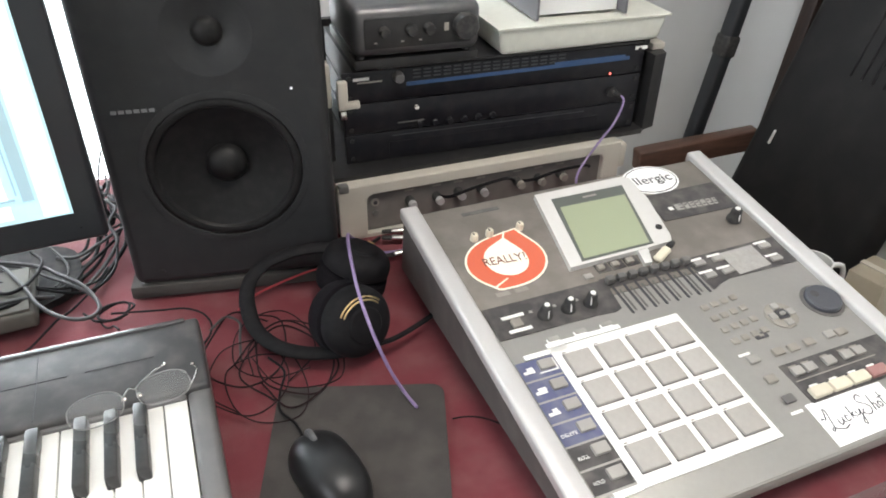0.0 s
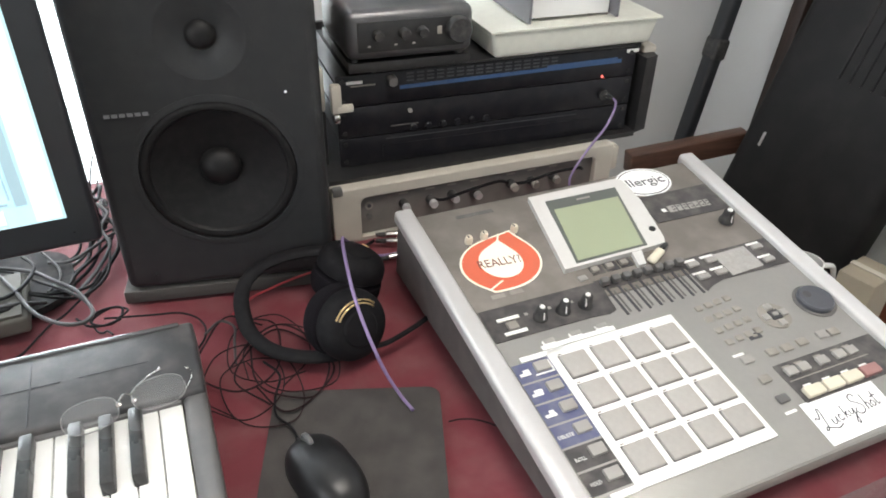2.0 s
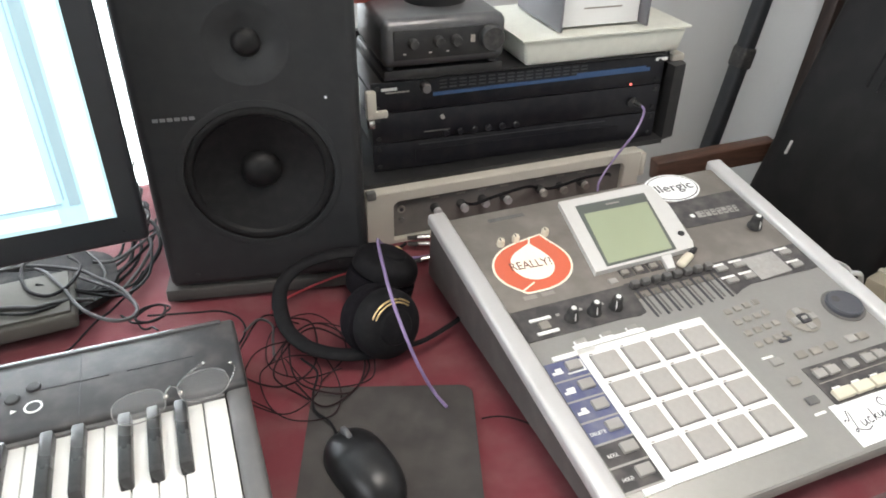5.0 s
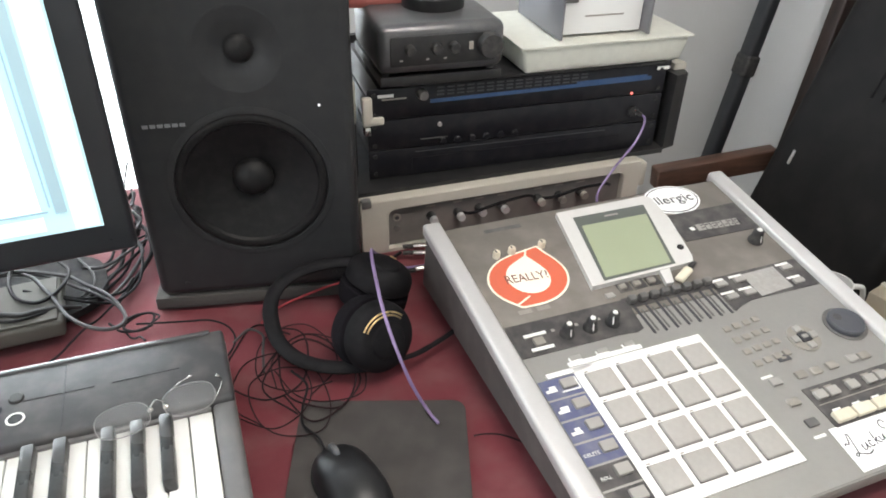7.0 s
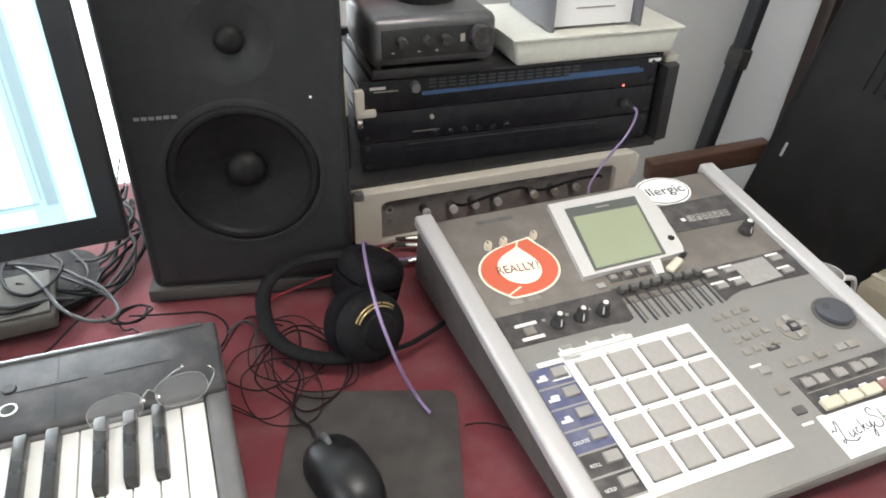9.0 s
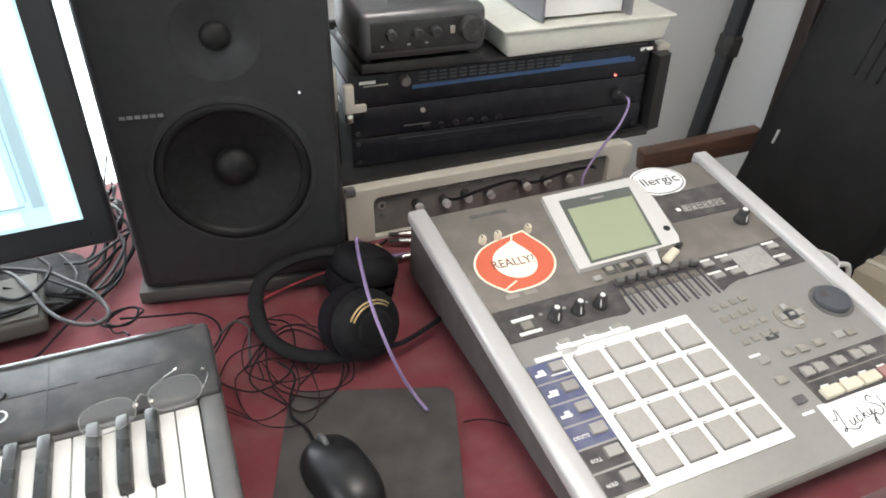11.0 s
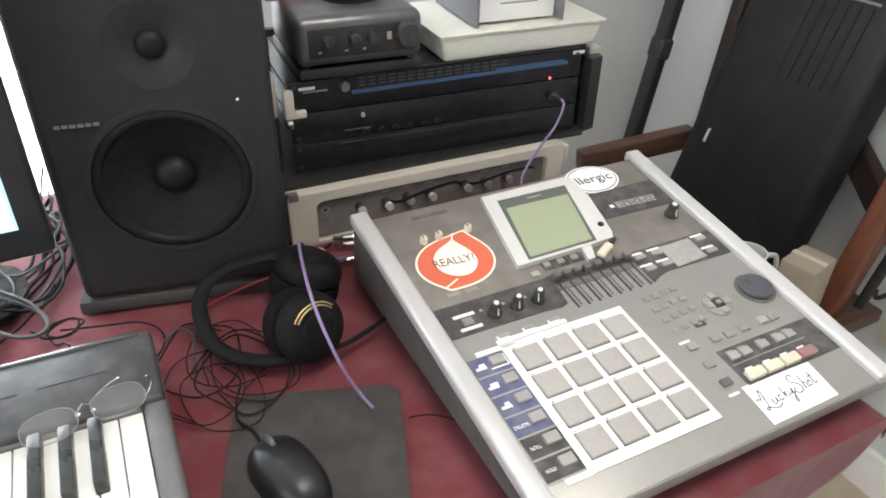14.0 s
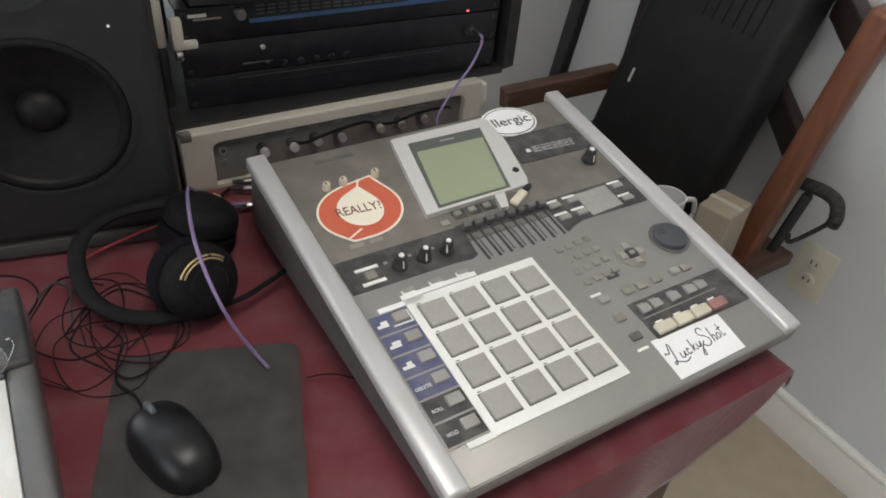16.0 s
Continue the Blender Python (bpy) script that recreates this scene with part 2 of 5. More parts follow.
M_WIRE = mat("spectacle_wire", (0.45, 0.43, 0.41), 0.25, metal=1.0, vary=0.05)
M_ROUTER = mat("router_plastic", (0.09, 0.086, 0.076), 0.75, vary=0.08, scale=25, dust=0.03)
M_GLOW = mat("overcast_distance", (0.93, 0.97, 1.0), 0.9, vary=0.01, emit=5.5)
M_GLASS = mat("window_glass", (0.95, 0.97, 0.97), 0.03, trans=1.0, vary=0.01)
M_LAMP = mat("added_lamp_diffuser", (1.0, 0.95, 0.88), 0.6, vary=0.01, emit=1.5)
M_LED = mat("red_led", (1.0, 0.2, 0.16), 0.3, vary=0.01, emit=1.0)
M_LED_W = mat("white_led", (0.85, 0.85, 0.9), 0.3, vary=0.01, emit=0.35)

# matt surfaces with little shine
for m, shine in ((M_CABLE, 0.15), (M_COIL, 0.1), (M_MOUSE, 0.4), (M_CABLE_GREY, 0.2), (M_HP, 0.2), (M_HP_PAD, 0.1), (M_SPK, 0.36), (M_CONE, 0.22), (M_GASKET, 0.25), (M_FOOT, 0.15), (M_RACK, 0.3), (M_BAG, 0.3), (M_ROUTER, 0.2)):
    m.node_tree.nodes["Principled BSDF"].inputs["Specular IOR Level"].default_value = shine

# ---- building blocks ----


def box(bm, w, d, h, c=(0, 0, 0), bevel=0.0, seg=2, rz=0.0, rx=0.0, ry=0.0):
    """A box of that size about the middle c, with rounded edges."""
    r = bmesh.ops.create_cube(bm, size=1.0)
    vs = r["verts"]
    bmesh.ops.scale(bm, vec=(w, d, h), verts=vs)
    if bevel:
        es = list({e for v in vs for e in v.link_edges})
        r2 = bmesh.ops.bevel(bm, geom=es, offset=min(bevel, 0.49 * min(w, d, h)), segments=seg, affect="EDGES", profile=0.5)
        vs = list({v for f in r2["faces"] for v in f.verts} | {v for v in vs if v.is_valid})
    m = pose(*c, rx, ry, rz)
    bmesh.ops.transform(bm, matrix=m, verts=vs)
    return vs


def lathe(bm, profile, m=Matrix(), n=32, closed=True):
    """A turned body: profile rows of (radius, height)."""
    rings = []
    for r, z in profile:
        rings.append([bm.verts.new(m @ Vector((r * math.cos(2 * math.pi * i / n), r * math.sin(2 * math.pi * i / n), z))) for i in range(n)])
    for a, b in zip(rings, rings[1:]):
        for i in range(n):
            bm.faces.new((a[i], a[(i + 1) % n], b[(i + 1) % n], b[i]))
    if closed:
        bm.faces.new(rings[0][::-1])
        bm.faces.new(rings[-1])
    return rings


def prism(bm, pts, z0, z1):
    """An upright prism on an outline."""
    lo = [bm.verts.new((x, y, z0)) for x, y in pts]
    hi = [bm.verts.new((x, y, z1)) for x, y in pts]
    n = len(pts)
    fs = [bm.faces.new(hi), bm.faces.new(lo[::-1])]
    for i in range(n):
        fs.append(bm.faces.new((lo[i], lo[(i + 1) % n], hi[(i + 1) % n], hi[i])))
    bmesh.ops.recalc_face_normals(bm, faces=fs)
    return lo + hi


def smooth_line(pts, steps=8):
    """Catmull-Rom through the points."""
    p = [Vector(q) for q in pts]
    p = [2 * p[0] - p[1]] + p + [2 * p[-1] - p[-2]]
    out = []
    for a, b, c, d in zip(p, p[1:], p[2:], p[3:]):
        for i in range(steps):
            t = i / steps
            out.append(0.5 * (2 * b + (c - a) * t + (2 * a - 5 * b + 4 * c - d) * t * t + (3 * b - a - 3 * c + d) * t ** 3))
    return out + [p[-2]]


def tube(bm, pts, r, n=8, flat=1.0, steps=8):
    """A round or flattened cable along a smooth line."""
    line = smooth_line(pts, steps) if steps else [Vector(q) for q in pts]
    rings = []
    for i, q in enumerate(line):
        t = (line[min(i + 1, len(line) - 1)] - line[max(i - 1, 0)]).normalized()
        side = t.cross(Vector((0, 0, 1)))
        side = side.normalized() if side.length > 1e-4 else Vector((1, 0, 0))
        up = side.cross(t)
        rings.append([bm.verts.new(q + side * r * math.cos(2 * math.pi * k / n) + up * r * flat * math.sin(2 * math.pi * k / n)) for k in range(n)])
    for a, b in zip(rings, rings[1:]):
        for k in range(n):
            bm.faces.new((a[k], a[(k + 1) % n], b[(k + 1) % n], b[k]))
    bm.faces.new(rings[0][::-1])
    bm.faces.new(rings[-1])


def mesh_of(name, bm, material, smooth=True):
    bmesh.ops.recalc_face_normals(bm, faces=bm.faces)
    me = bpy.data.meshes.new(name)
    bm.to_mesh(me)
    bm.free()
    me.materials.append(material)
    if smooth:
        me.polygons.foreach_set("use_smooth", [True] * len(me.polygons))
        me.set_sharp_from_angle(angle=radians(38))
    return me


def part(name, bm, material, parent, label=""):
    """One mesh as a part of a thing or of a part; its coordinates are the thing's."""
    ob = new(name, mesh_of(name, bm, material))
    ob.parent = parent
    return tagged(ob, label)


def shared(name, me, parent, m):
    ob = new(name, me)
    ob.parent = parent
    ob.matrix_basis = m
    return ob


def thing(name, m, label, category, group="", kind=""):
    ob = new(name)
    ob.empty_display_size = 0.02
    ob.matrix_world = m
    return tagged(ob, label, category, group, kind)


def solid(name, bm, material, m, label, category, group="", kind=""):
    """A thing that is one mesh."""
    ob = new(name, mesh_of(name, bm, material))
    ob.matrix_world = m
    return tagged(ob, label, category, group, kind)


def B(*args, **kw):
    bm = bmesh.new()
    box(bm, *args, **kw)
    return bm


def L(profile, m=Matrix(), n=32):
    bm = bmesh.new()
    lathe(bm, profile, m, n)
    return bm


def P(pts, z0, z1):
    bm = bmesh.new()
    prism(bm, pts, z0, z1)
    return bm


def words(text, size, parent, m, material, name="lettering", shear=0.0, width=None):
    """Lettering as a mesh lying in the plane of m, from its left end."""
    cu = bpy.data.curves.new(name, "FONT")
    cu.body, cu.size, cu.extrude, cu.shear, cu.resolution_u = text, size, 0.0002, shear, 3
    tmp = new(name + "_curve", cu)
    bpy.context.view_layer.update()
    me = bpy.data.meshes.new_from_object(tmp.evaluated_get(bpy.context.evaluated_depsgraph_get()))
    wide = max(v.co.x for v in me.vertices) - min(v.co.x for v in me.vertices)
    bpy.data.objects.remove(tmp)
    me.materials.clear()
    me.materials.append(material)
    ob = new(name, me)
    ob.parent = parent
    ob.matrix_basis = m @ Matrix.Diagonal(((width / wide) if width else 1, 1, 1, 1))
    return ob


# ---- the room ----
X0, X1, Y0, Y1, ZC = -2.4, 1.0, -2.2, 0.93, 2.42
TH = 0.12


def structure(name, bm, material, label, category):
    return solid(name, bm, material, Matrix(), label, category, kind="structure")


structure("floor", B(X1 - X0 + 2 * TH, Y1 - Y0 + 2 * TH, 0.1, ((X0 + X1) / 2, (Y0 + Y1) / 2, -0.05)), M_FLOOR, "tan speckled vinyl floor", "floor")
structure("ceiling", B(X1 - X0 + 2 * TH, Y1 - Y0 + 2 * TH, 0.1, ((X0 + X1) / 2, (Y0 + Y1) / 2, ZC + 0.05)), M_CEIL, "plain white painted ceiling", "ceiling")
structure("wall_east", B(TH, Y1 - Y0 + 2 * TH, ZC, (X1 + TH / 2, (Y0 + Y1) / 2, ZC / 2)), M_WALL, "blue-grey painted wall with an outlet", "wall")
structure("wall_south", B(X1 - X0, TH, ZC, ((X0 + X1) / 2, Y0 - TH / 2, ZC / 2)), M_WALL, "plain blue-grey painted wall", "wall")


def holed_wall(name, along, lo, hi, at, a, b, za, zb, label):
    """A wall with a window opening from a to b and za to zb."""
    bm = bmesh.new()
    for s, e, z0, z1 in ((lo, a, 0, ZC), (b, hi, 0, ZC), (a, b, 0, za), (a, b, zb, ZC)):
        w, c, zc = e - s, (s + e) / 2, (z0 + z1) / 2
        box(bm, *((w, TH, z1 - z0, (c, at, zc)) if along == "x" else (TH, w, z1 - z0, (at, c, zc))))
    return structure(name, bm, M_WALL, label, "wall")


WA, WB, WZ0, WZ1 = -1.5, -0.12, 0.55, 2.05
holed_wall("wall_north", "x", X0, X1, Y1 + TH / 2, WA, WB, WZ0, WZ1, "blue-grey painted wall behind the desk")
holed_wall("wall_west", "y", Y0 - TH, Y1 + TH, X0 - TH / 2, -1.5, -0.1, 0.9, 2.1, "blue-grey painted wall with an opening for the added window")


def window(name, m, w, h, label):
    """A window set in its opening; local x along the wall, y outwards."""
    win = thing(name, m, label, "window", kind="structure")
    f = 0.04
    for c, s in (((0, 0.03, f / 2), (w, 0.05, f)), ((0, 0.03, h - f / 2), (w, 0.05, f)), ((-w / 2 + f / 2, 0.03, h / 2), (f, 0.05, h - 2 * f)), ((w / 2 - f / 2, 0.03, h / 2), (f, 0.05, h - 2 * f)), ((0, 0.03, h / 2), (0.04, 0.05, h - 2 * f))):
        part("window_frame", B(*s, c, bevel=0.004), M_TRIM, win)
    part("window_sill", B(w + 0.0, 0.05, 0.012, (0, 0.0, -0.0065), bevel=0.005), M_TRIM, win)
    for s in (-1, 1):
        g = part("pane", B(w / 2 - f - 0.02, 0.005, h - 2 * f, (s * (w / 4 - 0.015), 0.04, h / 2)), M_GLASS, win)
        g.visible_shadow = False
    return win


window("window_1", pose((WA + WB) / 2, Y1 + 0.03, WZ0), WB - WA, WZ1 - WZ0, "bright daylit window behind the desk")
# Unseen window, added in the west wall to carry the side fill.
window("added_side_window", pose(X0 - 0.03, -0.8, 0.9, rz=90), 1.4, 1.2, "unseen side window added for the fill light")
structure("backdrop_sky", B(3.4, 0.02, 2.8, (-0.95, 1.9, 1.5)), M_GLOW, "white overcast sky outside the window", "backdrop")

bm = bmesh.new()
box(bm, 0.014, Y1 - Y0, 0.1, (X1 - 0.007, (Y0 + Y1) / 2, 0.05), bevel=0.003)
box(bm, 0.02, Y1 - Y0, 0.018, (X1 - 0.010, (Y0 + Y1) / 2, 0.105), bevel=0.006)
structure("baseboard", bm, M_TRIM, "cream painted baseboard with a moulded top", "baseboard")

outlet = thing("wall_outlet", pose(X1, 0.115, 0.41, rz=-90), "ivory double power outlet on the wall", "outlet")
part("cover_plate", B(0.078, 0.006, 0.12, (0, -0.003, 0), bevel=0.002), M_PLATE, outlet)
for s in (-1, 1):
    soc = part("socket", L([(0.0165, 0), (0.0165, 0.004), (0.015, 0.005)], pose(0, -0.005, s * 0.021, 90), 20), M_PLATE, outlet)
    for k in (-1, 1):
        part("slot", B(0.0025, 0.002, 0.008, (k * 0.006, -0.0105, s * 0.021 + 0.003)), M_DARK, soc, "dark slot")

# Fixture added out of view to go with the ceiling fill.
lamp = thing("added_ceiling_light", pose(0.0, -0.35, ZC), "unseen square ceiling light added as fill, with a pale diffuser", "ceiling light")
part("frame", B(0.6, 0.6, 0.03, (0, 0, -0.015), bevel=0.004), M_TRIM, lamp)
part("diffuser", B(0.54, 0.54, 0.008, (0, 0, -0.034), bevel=0.003), M_LAMP, lamp)

# ---- the desk and its cloth ----
DZ = 0.75
DX0, DX1, DY0, DY1 = -1.45, 0.345, -0.18, 0.72
desk = thing("desk", pose(0, 0, 0), "brown wooden desk under a red cloth", "desk")
part("desktop", B(DX1 - DX0, DY1 - DY0, 0.03, ((DX0 + DX1) / 2, (DY0 + DY1) / 2, DZ - 0.021), bevel=0.004), M_DESK, desk)
for x in (DX0 + 0.06, DX1 - 0.06):
    for y in (DY0 + 0.07, DY1 - 0.06):
        part("leg", B(0.05, 0.05, DZ - 0.036, (x, y, (DZ - 0.036) / 2), bevel=0.004), M_DESK, desk)
part("apron", B(DX1 - DX0 - 0.2, 0.02, 0.08, ((DX0 + DX1) / 2, DY0 + 0.07, DZ - 0.077)), M_DESK, desk)


def cloth():
    """The cloth lies on the desk in shallow creases and hangs over its front and right edge."""
    bm = bmesh.new()
    nx, ny = 150, 96
    x0, x1, y0, y1 = DX0 - 0.1, DX1 + 0.035, DY0 - 0.11, DY1
    grid = []
    for j in range(ny + 1):
        row = []
        for i in range(nx + 1):
            x, y = x0 + (x1 - x0) * i / nx, y0 + (y1 - y0) * j / ny
            z = DZ - 0.004 + 0.0035 * noise.noise((x * 9, y * 9, 0.3)) * max(0, noise.noise((x * 3, y * 3, 5)) + 0.3)
            z += 0.004 * max(0, 1 - abs(math.sin(9 * x + 5 * y + 1.5 * noise.noise((x * 4, y * 4, 2)))) * 4)
            if -0.135 < x < -0.08 and y < 0.09:
                z += 0.005 * max(0.0, 1 - abs(math.sin(20 * y + 16 * x)) * 2.2) * (1 - abs(x + 0.107) / 0.03 if abs(x + 0.107) < 0.03 else 0)
            px, py = x, y
            hang = 0.0
            if y < DY0:
                d = (DY0 - y) * min(1.0, 0.1 + 6.5 * max(0.0, DX1 - x))
                hang = max(hang, d)
                py = DY0 - 0.006 - 0.012 * (0.5 + 0.5 * math.sin(24 * x + 2 * noise.noise((x * 5, 0, 1)))) * min(1, d / 0.06)
            if x > DX1:
                d = x - DX1
                hang = max(hang, d)
                px = DX1 + 0.006 + 0.012 * (0.5 + 0.5 * math.sin(26 * y)) * min(1, d / 0.06)
            if x < DX0:
                hang = max(hang, DX0 - x)
                px = DX0 - 0.006
            if hang:
                z = DZ - 0.003 - hang
            row.append(bm.verts.new((px, py, z)))
        grid.append(row)
    for j in range(ny):
        for i in range(nx):
            bm.faces.new((grid[j][i], grid[j][i + 1], grid[j + 1][i + 1], grid[j + 1][i]))
    ob = solid("tablecloth", bm, M_CLOTH, Matrix(), "creased dark red cloth spread over the desk", "tablecloth")
    s = ob.modifiers.new("thickness", "SOLIDIFY")
    s.thickness, s.offset = 0.0015, -1
    return ob


cloth()

# ---- the sampler ----
SLOPE = 7.5
sampler = thing("drum_sampler", pose(0, 0, 0.815, SLOPE), "grey drum sampler with sixteen pads and silver side rails", "sampler")


def wedge(bm, x0, x1, y0, y1, top, base):
    """A body that follows the sloping top and ends level at the height base (of the world)."""
    s, c = math.sin(radians(SLOPE)), math.cos(radians(SLOPE))
    vs = []
    for x in (x0, x1):
        for y in (y0, y1):
            vs.append(bm.verts.new((x, y, top)))
            vs.append(bm.verts.new((x, y, (base - 0.815 - y * s) / c)))
    a = {(i, j, k): vs[i * 4 + j * 2 + k] for i in (0, 1) for j in (0, 1) for k in (0, 1)}
    for q in (((0, 0, 0), (1, 0, 0), (1, 1, 0), (0, 1, 0)), ((0, 0, 1), (1, 0, 1), (1, 1, 1), (0, 1, 1)), ((0, 0, 0), (1, 0, 0), (1, 0, 1), (0, 0, 1)), ((0, 1, 0), (1, 1, 0), (1, 1, 1), (0, 1, 1)), ((0, 0, 0), (0, 1, 0), (0, 1, 1), (0, 0, 1)), ((1, 0, 0), (1, 1, 0), (1, 1, 1), (1, 0, 1))):
        bm.faces.new([a[k] for k in q])
    bmesh.ops.recalc_face_normals(bm, faces=bm.faces)
    bmesh.ops.bevel(bm, geom=list(bm.edges), offset=0.002, segments=2, affect="EDGES")


bm = bmesh.new()
wedge(bm, -0.0895, 0.3495, -0.166, 0.276, -0.0012, 0.766)
part("body", bm, M_BODY, sampler, "dark grey tapering plastic body")
part("panel", B(0.407, 0.245, 0.006, (0.136, -0.0475, -0.003), bevel=0.0015), M_GREY, sampler)
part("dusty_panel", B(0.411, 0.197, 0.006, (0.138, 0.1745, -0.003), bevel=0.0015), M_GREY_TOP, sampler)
bm = bmesh.new()
box(bm, 0.44, 0.006, 0.02, (0.13, -0.1685, -0.011), bevel=0.002)
part("front_lip", bm, M_GREY, sampler)
for x, lean in ((-0.0805, 0.0), (0.3438, -1.7)):
    part("rail", B(0.0228, 0.456, 0.016, (x, 0.056, 0.0), bevel=0.004, seg=3, rz=lean), M_RAIL, sampler, "silver side rail")
    for y, zf in ((-0.13, -0.047), (0.24, -0.094)):
        part("foot", L([(0.012, 0), (0.012, 0.014)], pose(x + (0.02 if x < 0 else -0.02), y, zf + 0.0025, -SLOPE), 16), M_RUBBER, sampler)

PX = 0.0375
padplate = part("pad_panel", B(0.158, 0.166, 0.0022, (0.0550, -0.0562, 0.0009), bevel=0.0006), M_WHITE, sampler, "white panel round the pads")
part("panel_edge", B(0.05, 0.006, 0.0022, (-0.028, 0.0238, 0.0009)), M_WHITE, sampler)
part("panel_edge", B(0.028, 0.006, 0.0022, (-0.036, -0.137, 0.0009)), M_WHITE, sampler)
bm = B(0.0292, 0.0292, 0.006, (0, 0, 0), bevel=0.0022, seg=2)
pad_me = mesh_of("pad", bm, M_PAD)
rim_me = mesh_of("pad_gap", B(0.0308, 0.0308, 0.0012), M_DARK)
for r in range(4):
    for c in range(4):
        shared("pad_gap", rim_me, padplate, pose(c * PX, -r * PX, 0.0018))
        shared("pad", pad_me, padplate, pose(c * PX, -r * PX, 0.0026))
        part("number", B(0.004, 0.0013, 0.0003, (c * PX - 0.012, -r * PX + 0.0172, 0.0022)), M_BTN_DIM, padplate)
# tabs over the pads
bm = bmesh.new()
box(bm, 0.088, 0.0055, 0.0014, (0.020, 0.0312, 0.0006))
for i in range(3):
    box(bm, 0.014, 0.007, 0.0014, (-0.013 + 0.032 * i, 0.0358, 0.0006))
part("tab_strip", bm, M_WHITE, sampler)
for i in range(3):
    part("tab_button", B(0.013, 0.0055, 0.003, (-0.012 + 0.032 * i, 0.0382, 0.001), bevel=0.001), M_BTN, sampler)

# function buttons beside the pads
step = 0.0256
for i in range(6):
    y = 0.0085 - step * i
    pl = part("function_panel", B(0.0425, step - 0.002, 0.001, (-0.044, y, 0.0004)), M_BLUE if i < 4 else M_DARK, sampler, "blue printed panel" if i < 4 else "black printed panel")
    part("button", B(0.016, 0.0115, 0.005, (-0.036, y + 0.002, 0.002), bevel=0.0012), M_BTN, pl)
    if i == 0:
        bm = bmesh.new()
        box(bm, 0.021, 0.0015, 0.0012, (-0.036, y - 0.0062, 0.0012))
        box(bm, 0.0015, 0.014, 0.0012, (-0.0262, y + 0.001, 0.0012))
        part("outline", bm, M_WHITE, pl)
    part("divider", B(0.0425, 0.0022, 0.0012, (-0.044, y - step / 2, 0.0004)), M_BTN, pl)
    if i < 3:
        part("print", B(0.0118, 0.0034, 0.0004, (-0.0562, y - 0.002, 0.0011)), M_WHITE, pl)
        part("print", B((0.007, 0.009, 0.0055)[i], 0.0034, 0.0004, (-0.054, y + 0.0016, 0.0011)), M_WHITE, pl)
    else:
        words(("DELETE", "ROLL", "HOLD")[i - 3], 0.0052, pl, pose((-0.0636, -0.0608, -0.0608)[i - 3], y - 0.0028, 0.0012), M_WHITE, "print", width=(0.0165, 0.011, 0.011)[i - 3])

# dark knob strip
part("knob_strip", P([(-0.0655, 0.053), (0.05, 0.0525), (0.0725, 0.0505), (0.0815, 0.0535), (0.087, 0.0985), (-0.0655, 0.0985)], -0.0004, 0.0010), M_DARK, sampler, "black strip under the knobs")
for y in (0.0795, 0.0598):
    part("label_bar", B(0.026, 0.0042, 0.0016, (-0.0385, y, 0.0018), bevel=0.0005), M_WHITE, sampler)
part("button", B(0.012, 0.011, 0.004, (-0.0385, 0.0692, 0.0022), bevel=0.001), M_BTN_DIM, sampler)


def knob(x, y, r, h, tip, lean=0):
    k = part("knob", L([(r, 0), (r, 0.003), (r * 0.78, h * 0.45), (r * 0.66, h), (r * 0.55, h + 0.001)], pose(x, y, 0.001), 24), M_RUBBER, sampler)
    part("cap", L([(r * 0.36, 0), (r * 0.33, 0.0012)], pose(x, y, h + 0.0019), 16), tip, k)
    a = radians(lean)
    part("pointer", B(0.0011, 0.0012, h * 0.8, (x + r * 0.74 * math.sin(a), y - r * 0.74 * math.cos(a), h * 0.56 + 0.001), rx=-14), tip, k)
    return k


for x, lean in ((-0.0045, 0), (0.0242, -14), (0.0520, -38)):
    knob(x, 0.0705, 0.0082, 0.015, M_WHITE, lean)
    part("tick", B(0.004, 0.0035, 0.0004, (x - 0.012, 0.080, 0.0012)), M_BTN, sampler)
knob(0.3072, 0.1415, 0.0095, 0.017, M_WHITE)

# faders
for i in range(8):
    x = 0.0925 + i * 0.0148
    part("fader_slot", B(0.003, 0.046, 0.0008, (x - 0.002, 0.066, 0.0003)), M_INK, sampler)
    part("fader_scale", B(0.0022, 0.034, 0.0006, (x + 0.0035, 0.063, 0.0003)), M_SIDE, sampler)
    part("fader_cap", B(0.0105, 0.0085, 0.009, (x - 0.002, 0.0925, 0.005), bevel=0.002), M_SIDE, sampler)
part("fader_plate", B(0.125, 0.016, 0.001, (0.144, 0.0925, 0.0002)), M_DARK, sampler)

# row of soft keys under the screen
for i in range(3):
    # Flat dark plates put the shade of the key recesses into colour.
    part("soft_key_recess", B(0.0172, 0.0175, 0.001, (0.0962 + 0.0197 * i, 0.1180, 0.0002)), M_DARK, sampler)
for i in range(3):
    part("soft_key", B(0.0095, 0.0075, 0.004, (0.0935 + 0.0197 * i, 0.1165, 0.0020), bevel=0.001), M_BTN_DIM, sampler)
part("small_button", B(0.011, 0.008, 0.003, (0.0725, 0.1085, 0.001), bevel=0.001), M_BTN, sampler)

# screen
bez = part("screen_bezel", P([(0.0815, 0.2585), (0.2150, 0.2600), (0.2220, 0.2540), (0.2205, 0.2080), (0.2040, 0.1360), (0.1985, 0.1265), (0.1600, 0.1245), (0.0565, 0.1230)], 0.0, 0.007), M_BEZEL, sampler, "white tilting screen bezel")
part("screen_surround", P([(0.0974, 0.2432), (0.2030, 0.2425), (0.1745, 0.1290), (0.0745, 0.1275)], 0.0068, 0.0076), M_LCD_FRAME, bez)
